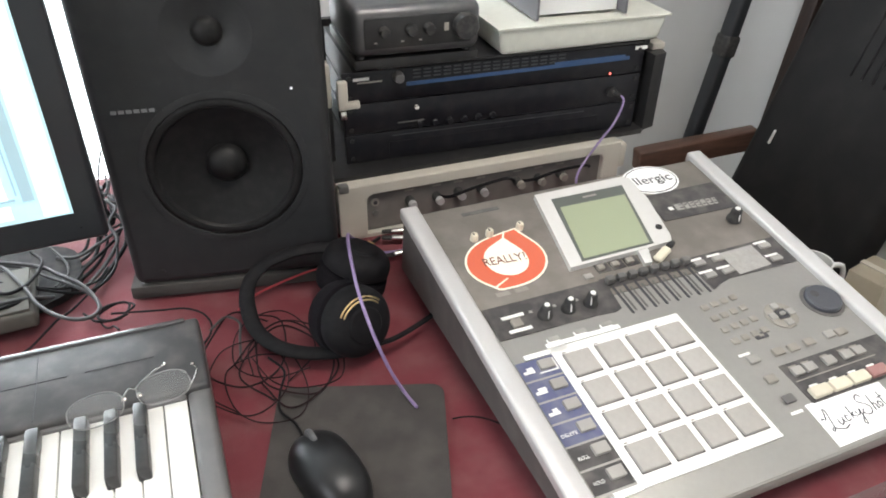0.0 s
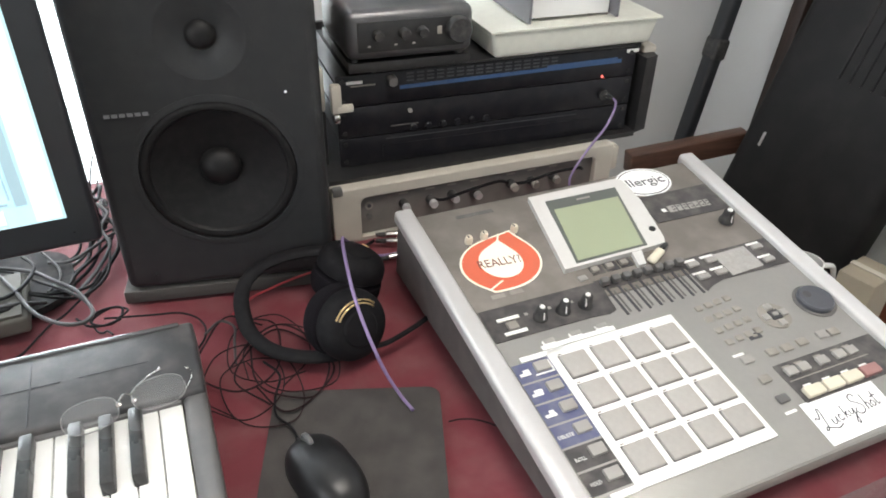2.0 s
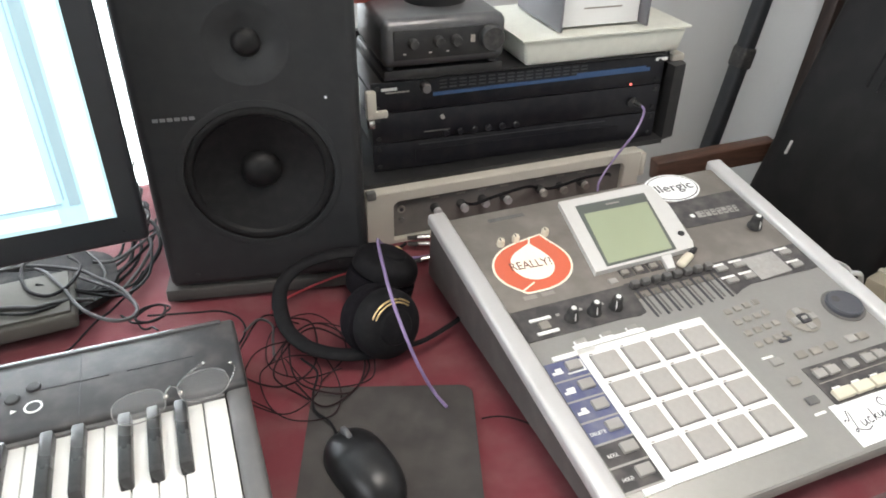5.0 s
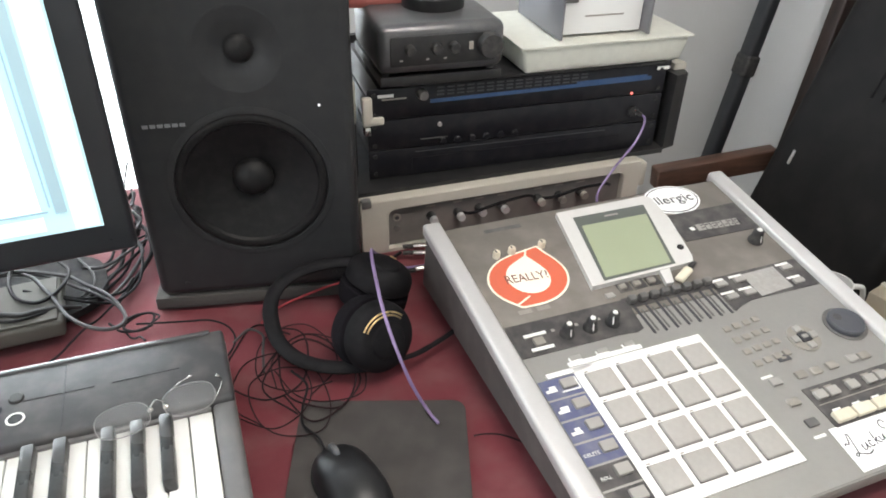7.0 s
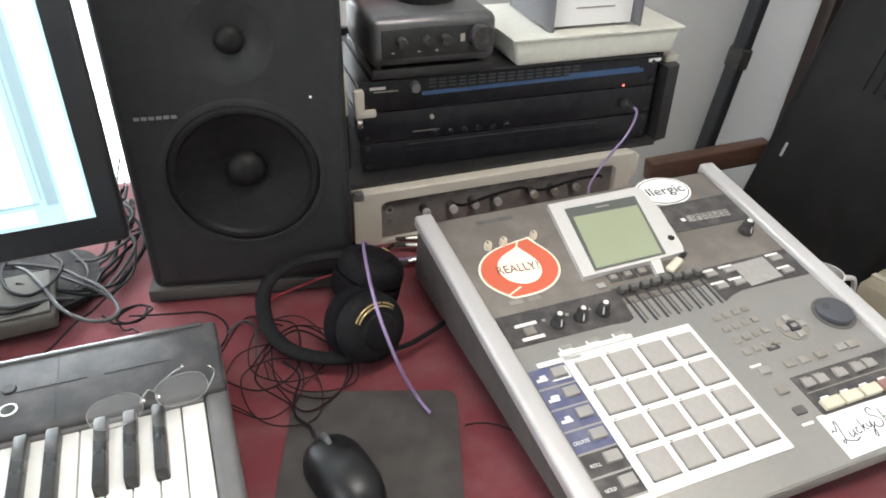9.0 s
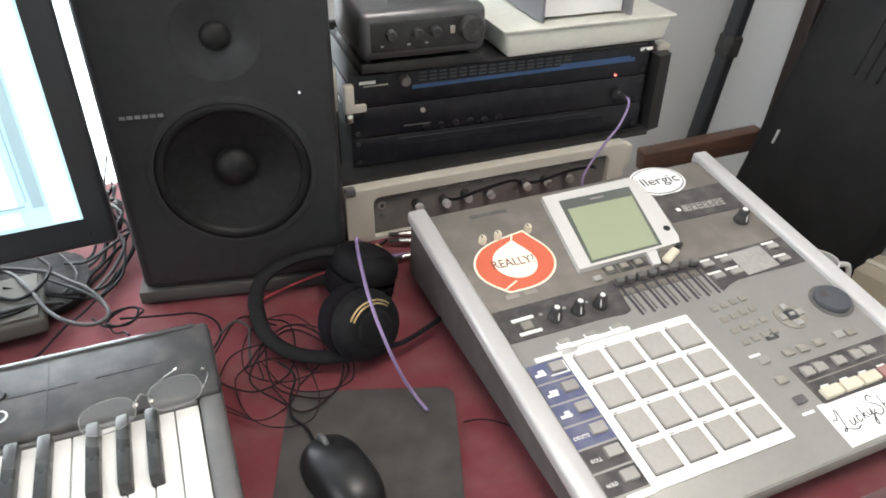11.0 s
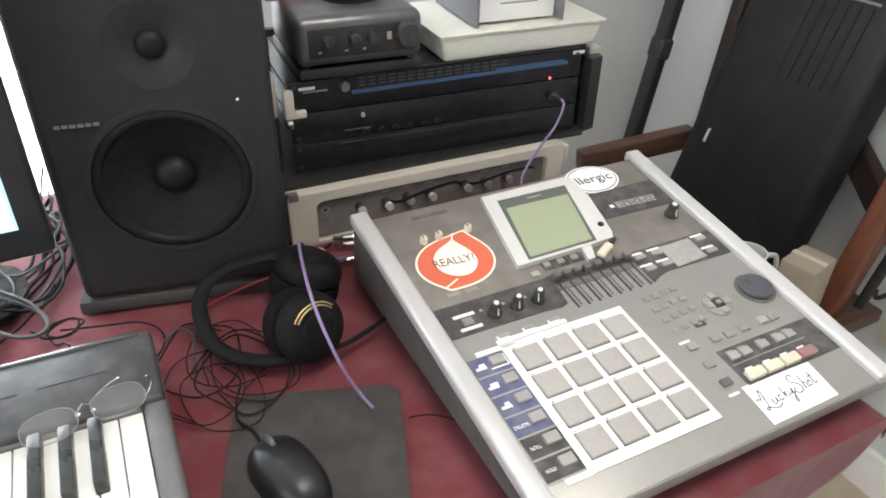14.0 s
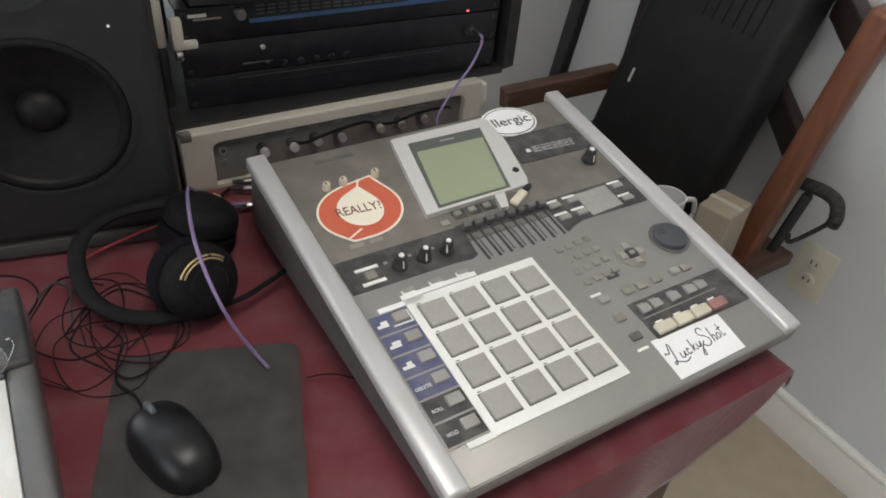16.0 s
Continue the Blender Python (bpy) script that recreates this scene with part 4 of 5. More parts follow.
part("print", B(0.3, 0.0008, 0.0012, (0.23, -0.0045, 0.036)), M_LEGEND, low_u)
part("recess", B(0.33, 0.001, 0.018, (0.24, -0.0046, 0.018)), M_RACK, low_u)

# ---- on top of the rack ----
TZ = DZ + 0.2245
lid = solid("steel_plate", B(0.40, 0.22, 0.003, (0.235, 0.1, 0.0015)), M_BLACK, pose(-0.095, 0.455, TZ - 0.0005, rz=-4), "thin black steel plate on the rack", "plate")
# Added slab lifts the interface and stands in for the shadow beneath it.
solid("flat_case", B(0.168, 0.17, 0.013, (0.084, 0.085, 0.0068), bevel=0.0015), M_BLACK, pose(-0.093, 0.437, TZ + 0.003, rz=-4), "black slab added for the shadowed gap under the audio interface", "case")
ai = thing("audio_interface", pose(-0.095, 0.43, TZ + 0.0225, rz=-4), "dark desktop audio interface with a row of knobs", "audio interface")
part("case", B(0.172, 0.16, 0.064, (0.084, 0.08, 0.0295), bevel=0.013, seg=4), M_AI, ai)
part("face", B(0.142, 0.003, 0.038, (0.084, -0.0008, 0.029), bevel=0.001), M_BLACK, ai)
for i, (kx, r) in enumerate(((0.038, 0.0070), (0.073, 0.0075), (0.097, 0.0075))):
    part("knob", L([(r, 0), (r, 0.007), (r * 0.8, 0.011)], facing(kx, 0.032, -0.002), 18), M_RUBBER, ai)
    part("print", B(0.004, 0.0008, 0.002, (kx - 0.011, -0.003, 0.018)), M_BTN, ai)
part("meter", B(0.006, 0.0012, 0.010, (0.121, -0.003, 0.032)), M_BTN_DIM, ai)
part("large_knob", L([(0.017, 0), (0.017, 0.01), (0.015, 0.013)], facing(0.146, 0.032, -0.002), 28), M_RUBBER, ai)
for x in (0.01, 0.155):
    for y in (0.015, 0.145):
        part("foot", L([(0.006, -0.0055), (0.006, 0.001)], pose(x, y, 0), 14), M_RUBBER, ai)

jar = thing("glass_jar", pose(0.008, 0.515, TZ + 0.081), "small clear glass jar with a dark base ring", "jar")
part("base_ring", L([(0.042, 0), (0.043, 0.002), (0.043, 0.018), (0.041, 0.02)], Matrix(), 36), M_BLACK, jar)
bm = bmesh.new()
lathe(bm, [(0.039, 0.0205), (0.040, 0.03), (0.040, 0.075), (0.036, 0.082), (0.034, 0.09), (0.032, 0.09), (0.034, 0.081), (0.038, 0.074), (0.038, 0.024)], Matrix(), 36, closed=False)
part("glass", bm, M_JAR, jar)

ob_ = thing("storage_box", pose(0.240, 0.50, TZ + 0.003, rz=-3), "cloudy white plastic storage box", "box")
bm = bmesh.new()
for v in box(bm, 0.25, 0.165, 0.036, (0, 0, 0.0185), bevel=0.006, seg=3):
    k = 1 + 0.9 * v.co.z
    v.co.x, v.co.y = v.co.x * (1 + 1.6 * v.co.z), v.co.y * (1 + 1.6 * v.co.z)
part("tub", bm, M_BOXPLASTIC, ob_)
part("rim", B(0.272, 0.182, 0.004, (0, 0, 0.0385), bevel=0.0018, seg=2), M_BOXPLASTIC, ob_)

dev = thing("power_supply", pose(0.160, 0.437, TZ + 0.0445, rz=-4), "white metal device with grey end plates on the storage box", "power supply")
part("case", B(0.13, 0.12, 0.11, (0.07, 0.065, 0.058), bevel=0.002), M_DEVICE, dev)
part("end_plate", B(0.004, 0.15, 0.125, (0.002, 0.06, 0.0645), bevel=0.001), M_GREYPLATE, dev)
part("end_plate", B(0.004, 0.15, 0.125, (0.138, 0.06, 0.0645), bevel=0.001), M_GREYPLATE, dev)
part("switch", B(0.022, 0.004, 0.022, (0.021, 0.004, 0.058), bevel=0.002), M_SIDE, dev, "dark rocker switch")
part("print", B(0.06, 0.0008, 0.002, (0.075, 0.0046, 0.028)), M_BTN_DIM, dev)
part("print", B(0.03, 0.0008, 0.006, (0.106, 0.0046, 0.088)), M_BTN_DIM, dev)
for x in (0.02, 0.112):
    part("foot", L([(0.006, 0), (0.006, 0.004)], pose(x, 0.02, 0), 12), M_RUBBER, dev)

# ---- headphones ----
hp = thing("headphones", pose(0, 0, 0), "black over-ear headphones with gold rings lying on the cloth", "headphones")
bm = bmesh.new()
tube(bm, [(-0.162, 0.285, 0.815), (-0.196, 0.298, 0.815), (-0.230, 0.302, 0.812), (-0.256, 0.300, 0.806), (-0.274, 0.291, 0.799), (-0.285, 0.277, 0.789), (-0.289, 0.255, 0.779), (-0.286, 0.225, 0.770), (-0.269, 0.192, 0.767), (-0.238, 0.169, 0.766), (-0.202, 0.157, 0.768), (-0.172, 0.152, 0.772)], 0.0092, 12, 0.65, 10)
part("headband", bm, M_HP, hp)
bm = bmesh.new()
tube(bm, [(-0.298, 0.285, 0.7575), (-0.288, 0.297, 0.758), (-0.268, 0.308, 0.760), (-0.240, 0.316, 0.762), (-0.205, 0.318, 0.768), (-0.178, 0.310, 0.776)], 0.0014, 8)
part("red_lead", bm, M_CABLE_RED, hp, "thin red lead")


def ear_cup(m, arc, size=1.0):
    """A round cup; a gold line is drawn along only a part of its rim."""
    m = m @ Matrix.Scale(size, 4)
    cup = part("ear_cup", L([(0.025, 0.0165), (0.030, 0.015), (0.035, 0.0125), (0.0385, 0.009), (0.041, 0.004), (0.042, -0.003), (0.042, -0.009), (0.036, -0.013)], m, 40), M_HP, hp)
    bm = bmesh.new()
    for r, z in ((0.0325, 0.0142), (0.0290, 0.0158)):
        tube(bm, [m @ Vector((r * math.cos(radians(a)), r * math.sin(radians(a)), z)) for a in arc], 0.0011, 8)
    part("gold_line", bm, M_GOLD, cup, "double gold line along part of the rim")
    part("cap", L([(0.022, 0.0165), (0.020, 0.019), (0.010, 0.021)], m, 32), M_HP, cup)
    part("ear_pad", L([(0.036, -0.011), (0.043, -0.016), (0.044, -0.030), (0.041, -0.040), (0.034, -0.045), (0.022, -0.041)], m, 40), M_HP_PAD, cup)
    return cup


def turned(at, axis):
    """A frame at a point: z along the axis, x level, y up the slope."""
    a = Vector(axis).normalized()
    u = Vector((0, 0, 1)).cross(a).normalized()
    v = a.cross(u)
    return Matrix(((u.x, v.x, a.x, at[0]), (u.y, v.y, a.y, at[1]), (u.z, v.z, a.z, at[2]), (0, 0, 0, 1)))


ear_cup(turned((-0.184, 0.163, 0.799), (0.26, -0.80, 0.28)), range(38, 150, 8), 0.97)
ear_cup(turned((-0.150, 0.274, 0.802), (0.35, 0.05, 0.9)), range(300, 318, 8))
bm = bmesh.new()
tube(bm, [(-0.172, 0.152, 0.77), (-0.145, 0.155, 0.769), (-0.115, 0.166, 0.769), (-0.085, 0.182, 0.768), (-0.07, 0.20, 0.768)], 0.0035, 8, 0.7)
part("yoke", bm, M_HP, hp)

# ---- mouse and its pad ----
MP = pose(-0.236, 0.009, DZ, rz=-21)
corner = [(0.0735 * sx + 0.014 * math.cos(radians(a0 + 15 * i)) - 0.0085, 0.106 * sy + 0.014 * math.sin(radians(a0 + 15 * i)) - 0.034) for sx, sy, a0 in ((1, 1, 0), (-1, 1, 90), (-1, -1, 180), (1, -1, 270)) for i in range(7)]
bm = P(corner, 0.0008, 0.0042)
solid("mouse_pad", bm, M_MPAD, pose(-0.2175, 0.028, DZ, rz=-19.5), "worn dark brown cloth mouse pad", "mouse pad")


def mouse():
    ms = thing("computer_mouse", pose(-0.2600, 0.0070, DZ + 0.0045, rz=15), "black computer mouse on the worn pad", "mouse")
    def top(x, y):
        """Height of the hump over the mouse's own plan."""
        s = max(0.0, 1 - abs(y / 0.0515) ** 2.7)
        e = max(0.0, 1 - abs(x / (0.0296 * (1 + 0.04 * y / 0.055) * s ** 0.42 + 1e-6)) ** 2.6)
        return (0.034 - 0.10 * y if y > 0 else 0.034 + 0.02 * y) * s ** 0.4 * e ** 0.42

    def shell_piece(y0, y1, u0, u1, lift):
        bm = bmesh.new()
        grid = []
        for j in range(19):
            y = y0 + (y1 - y0) * (0.5 - 0.5 * math.cos(math.pi * j / 18))
            half = 0.0296 * (1 + 0.04 * y / 0.055) * max(0.0, 1 - abs(y / 0.0515) ** 2.7) ** 0.42
            row = []
            for i in range(25):
                x = half * math.sin(math.pi / 2 * (u0 + (u1 - u0) * i / 24))
                row.append(bm.verts.new((x, y, top(x, y) + lift)))
            grid.append(row)
        for j in range(18):
            for i in range(24):
                bm.faces.new((grid[j][i], grid[j][i + 1], grid[j + 1][i + 1], grid[j + 1][i]))
        return bm

    part("shell", shell_piece(-0.0514, 0.0514, -1, 1, 0.0), M_MOUSE, ms)
    for u0, u1 in ((-0.78, -0.10), (0.10, 0.78)):
        part("button", shell_piece(0.010, 0.048, u0, u1, 0.0010), M_MOUSE, ms)
    part("scroll_wheel", L([(0.009, -0.0028), (0.0105, -0.0015), (0.0105, 0.0015), (0.009, 0.0028)], pose(0, 0.032, 0.0238, 0, 90), 24), M_MOUSE_TOP, ms, "grey scroll wheel")
    bm = bmesh.new()
    tube(bm, [(0, 0.050, 0.008), (0.004, 0.075, 0.005), (0.0, 0.10, 0.004), (0.012, 0.125, 0.003), (0.03, 0.15, 0.004), (0.026, 0.18, 0.004)], 0.0014, 8)
    part("cord", bm, M_CABLE, ms)


mouse()

# ---- keyboard ----
KZ = 0.79
kb = thing("piano_keyboard", pose(-0.372, 0, DZ, rz=-1.0), "black electronic piano keyboard with a grey end block", "keyboard")
NW = 29
WK = 0.0228
LEN = NW * WK
part("base", B(LEN + 0.046, 0.29, 0.020, (-LEN / 2, 0.092, 0.012), bevel=0.003), M_KB, kb)
part("end_block", B(0.023, 0.288, 0.040, (0.012, 0.092, 0.023), bevel=0.006, seg=3), M_KB_TRIM, kb, "dark grey end block")
part("control_panel", B(LEN + 0.023, 0.112, 0.034, (-LEN / 2 + 0.0115, 0.183, 0.032), bevel=0.005, seg=3), M_KB, kb)
part("panel_step", B(LEN, 0.022, 0.012, (-LEN / 2, 0.134, 0.036), bevel=0.003), M_KB_TRIM, kb)
part("back_edge", B(LEN + 0.01, 0.006, 0.004, (-LEN / 2 + 0.004, 0.235, 0.0495), bevel=0.0018), M_KB_SHINE, kb, "shiny back edge")
for x in (-0.058, -0.14, -0.262):
    part("panel_line", B(0.065, 0.001, 0.0006, (x, 0.186, 0.0493)), M_INK, kb)
part("panel_seam", B(0.0012, 0.1, 0.0006, (-0.135, 0.183, 0.0493)), M_INK, kb)
for x, y in ((-0.178, 0.192), (-0.196, 0.18), (-0.214, 0.192)):
    part("round_button", L([(0.007, 0), (0.007, 0.0015), (0.006, 0.0025)], pose(x, y, 0.0488), 18), M_BLACK, kb)
rb = part("ring_button", L([(0.0085, 0), (0.0085, 0.001), (0.0066, 0.001), (0.0066, 0)], pose(-0.176, 0.1625, 0.049), 24), M_WHITE, kb, "button with a white ring")
part("ring_middle", L([(0.0064, 0), (0.0064, 0.0012)], pose(-0.176, 0.1625, 0.0488), 20), M_BLACK, rb)
part("arrow_mark", P([(-0.196, 0.159), (-0.191, 0.162), (-0.196, 0.165)], 0.0489, 0.0495), M_WHITE, kb)
bm = B(WK - 0.0011, 0.132, 0.018, (0, 0, 0), bevel=0.0012, seg=2)
white_me = mesh_of("white_key", bm, M_KEY_W)
bm = bmesh.new()
vs = box(bm, 0.0118, 0.088, 0.017, bevel=0.0022, seg=2)
for v in vs:
    if v.co.z > 0 and v.co.y < 0:
        v.co.y += 0.004
black_me = mesh_of("black_key", bm, M_KEY_B)
for i in range(NW):
    shared("white_key", white_me, kb, pose(-(i + 0.5) * WK, 0.057, 0.0298))
for o in range(5):
    for p in (0.905, 2.095, 3.875, 5.0, 6.125):
        x = -(8 * WK - p * WK) - (o - 0) * 7 * WK
        if x > -LEN + 0.01:
            shared("black_key", black_me, kb, pose(x, 0.0795, 0.0425))

# ---- spectacles on the keyboard ----
M_FRAME = mat("clear_frame", (0.22, 0.21, 0.21), 0.3, vary=0.05, trans=0.3)
gl = thing("spectacles", pose(0, 0, 0), "thin wire spectacles lying on the keyboard", "spectacles")
GZ = DZ + 0.0525


def lens(cx, cy, rz, z):
    m = pose(cx, cy, z, 14, 0, rz)
    outline = [((0.0245 * math.copysign(abs(math.cos(a)) ** 0.8, math.cos(a))), 0.0175 * math.copysign(abs(math.sin(a)) ** 0.8, math.sin(a))) for a in [2 * math.pi * i / 36 for i in range(36)]]
    bm = bmesh.new()
    prism(bm, outline, 0.0, 0.0016)
    bmesh.ops.transform(bm, matrix=m, verts=bm.verts)
    le = part("lens", bm, M_LENS, gl, "clear lens")
    le.visible_shadow = False
    bm = bmesh.new()
    tube(bm, [m @ Vector((x, y, 0.0008)) for x, y in outline[::2] + outline[:1]], 0.0005, 6)
    part("rim", bm, M_FRAME, le)


lens(-0.449, 0.120, 8, GZ + 0.004)
lens(-0.388, 0.129, 8, GZ + 0.004)
bm = bmesh.new()
tube(bm, [(-0.424, 0.127, GZ + 0.007), (-0.418, 0.133, GZ + 0.009), (-0.412, 0.131, GZ + 0.007)], 0.001, 6)
part("bridge", bm, M_WIRE, gl)
for pts in ([(-0.363, 0.122, GZ + 0.006), (-0.357, 0.133, GZ + 0.008), (-0.356, 0.141, GZ + 0.009), (-0.3587, 0.1468, GZ + 0.009)], [(-0.414, 0.131, GZ + 0.007), (-0.407, 0.140, GZ + 0.008), (-0.396, 0.149, GZ + 0.009), (-0.3842, 0.1555, GZ + 0.009)]):
    bm = bmesh.new()
    tube(bm, pts, 0.0008, 6)
    temple = part("temple", bm, M_WIRE, gl)
    tip = Vector(pts[-1])
    part("temple_tip", L([(0.0008, -0.002), (0.0018, -0.001), (0.0018, 0.001), (0.0008, 0.002)], Matrix.Translation(tip), 12), M_CHROME, temple, "bright metal tip")
for x in (-0.424, -0.410):
    part("nose_pad", L([(0.0012, -0.0008), (0.0028, 0), (0.0012, 0.0008)], pose(x, 0.124, GZ + 0.006, 30), 12), M_WIRE, gl)

# ---- computer monitor ----
SW, SH = 0.51, 0.30
mo = thing("computer_monitor", pose(-0.4125, 0.29, DZ, rz=2.5), "black flat computer monitor with a bright page on its screen", "monitor")
bx = -SW / 2 - 0.027
part("bezel", B(SW + 0.054, 0.035, SH + 0.068, (bx, 0.018, 0.138 + (SH + 0.068) / 2), bevel=0.006, seg=3), M_MONITOR, mo)
scr = part("screen", B(SW, 0.0015, SH, (bx, -0.0008, 0.174 + SH / 2)), M_SCREEN, mo, "glowing pale blue screen")
EDGE = bx + SW / 2
part("page", B(SW - 0.052, 0.001, SH - 0.034, (bx - 0.026, -0.0022, 0.199 + (SH - 0.034) / 2)), M_SCREEN_LIGHT, scr, "bright white page")
part("side_panel", B(0.0235, 0.001, SH - 0.012, (EDGE - 0.0145, -0.0022, 0.176 + (SH - 0.012) / 2)), M_SCREEN_SIDE, scr)
part("scroll_bar", B(0.0105, 0.001, SH - 0.026, (EDGE - 0.0345, -0.0024, 0.197 + (SH - 0.026) / 2)), M_SCREEN_BAR, scr)
part("page_line", B(0.0016, 0.001, SH - 0.040, (EDGE - 0.0435, -0.0030, 0.205 + (SH - 0.040) / 2)), M_SCREEN_BAR, scr)
part("status_line", B(SW - 0.048, 0.001, 0.0022, (bx - 0.022, -0.0030, 0.2005)), M_SCREEN_BAR, scr)
part("status_bar", B(SW - 0.052, 0.001, 0.0150, (bx - 0.026, -0.0022, 0.1865)), M_SCREEN_SIDE, scr)
part("stand_neck", B(0.07, 0.03, 0.16, (bx, 0.052, 0.085), bevel=0.006), M_MONITOR, mo)
# Foot spread extra wide to darken the cloth under the monitor.
part("stand_foot", P([(bx + 0.23 * math.copysign(abs(math.cos(a)) ** 0.6, math.cos(a)), 0.16 + 0.085 * math.copysign(abs(math.sin(a)) ** 0.6, math.sin(a))) for a in [2 * math.pi * i / 40 for i in range(40)]], 0.0015, 0.011), M_FOOT, mo)

rt = thing("network_box", pose(-0.592, 0.378, DZ + 0.008, rz=3), "beige plastic network box under the monitor", "network box")
part("case", B(0.15, 0.10, 0.022, (0, 0, 0.015), bevel=0.005, seg=3), M_ROUTER, rt)
part("lid", B(0.14, 0.09, 0.004, (0, 0, 0.0275), bevel=0.0015), M_ROUTER, rt)

# ---- cables ----


def cable(pts, r, material, label, flat=1.0):
    bm = bmesh.new()
    o = Vector(pts[0])
    tube(bm, [Vector(q) - o for q in pts], r, 8, flat)
    return solid("cable", bm, material, Matrix.Translation(o), label, "cable", "cables on the desk")


cable([(0.303, 0.416, 0.9015), (0.303, 0.393, 0.898), (0.281, 0.378, 0.872), (0.250, 0.372, 0.842), (0.216, 0.36, 0.808), (0.2, 0.345, 0.775), (0.1, 0.335, 0.755), (-0.02, 0.338, 0.755), (-0.1, 0.33, 0.765), (-0.145, 0.30, 0.815), (-0.164, 0.258, 0.849), (-0.183, 0.171, 0.864), (-0.187, 0.129, 0.851), (-0.184, 0.098, 0.828), (-0.174, 0.086, 0.794), (-0.16, 0.08, 0.7605), (-0.1545, 0.058, 0.7575)], 0.0019, M_PURPLE, "flat purple cable running over the headphones")
plug(pose(0.303, 0.430, 0.9015, 90) @ pose(0, 0, -0.004))
rnd = random.Random(5)
for k in range(7):
    cx, cy = rnd.uniform(-0.31, -0.25), rnd.uniform(0.13, 0.24)
    pts = []
    a0 = rnd.uniform(0, 6)
    for i in range(9):
        a = a0 + i * 0.85
        pts.append((cx + (0.035 + 0.018 * rnd.random()) * math.cos(a) * (1 + 0.1 * i / 9), cy + (0.05 + 0.02 * rnd.random()) * math.sin(a), DZ + 0.003 + 0.002 * (i % 3) + 0.001 * k))
    cable(pts, 0.0008 + 0.0003 * (k % 2), M_COIL, "thin black cable coiled on the red cloth")
cable([(-0.335, 0.26, 0.757), (-0.315, 0.272, 0.762), (-0.301, 0.258, 0.76), (-0.305, 0.235, 0.757), (-0.31, 0.20, 0.755)], 0.0016, M_CABLE_GREY, "thin grey cable beside the keyboard")
cable([(-0.44, 0.335, 0.757), (-0.41, 0.327, 0.757), (-0.383, 0.32, 0.757), (-0.357, 0.313, 0.757), (-0.339, 0.296, 0.757), (-0.332, 0.274, 0.757), (-0.336, 0.253, 0.757), (-0.35, 0.232, 0.757)], 0.0013, M_CABLE, "black cable behind the keyboard")
GREY_LOOP, BLACK_LOOP = "grey cable looped under the monitor", "black cable tangled under the monitor"
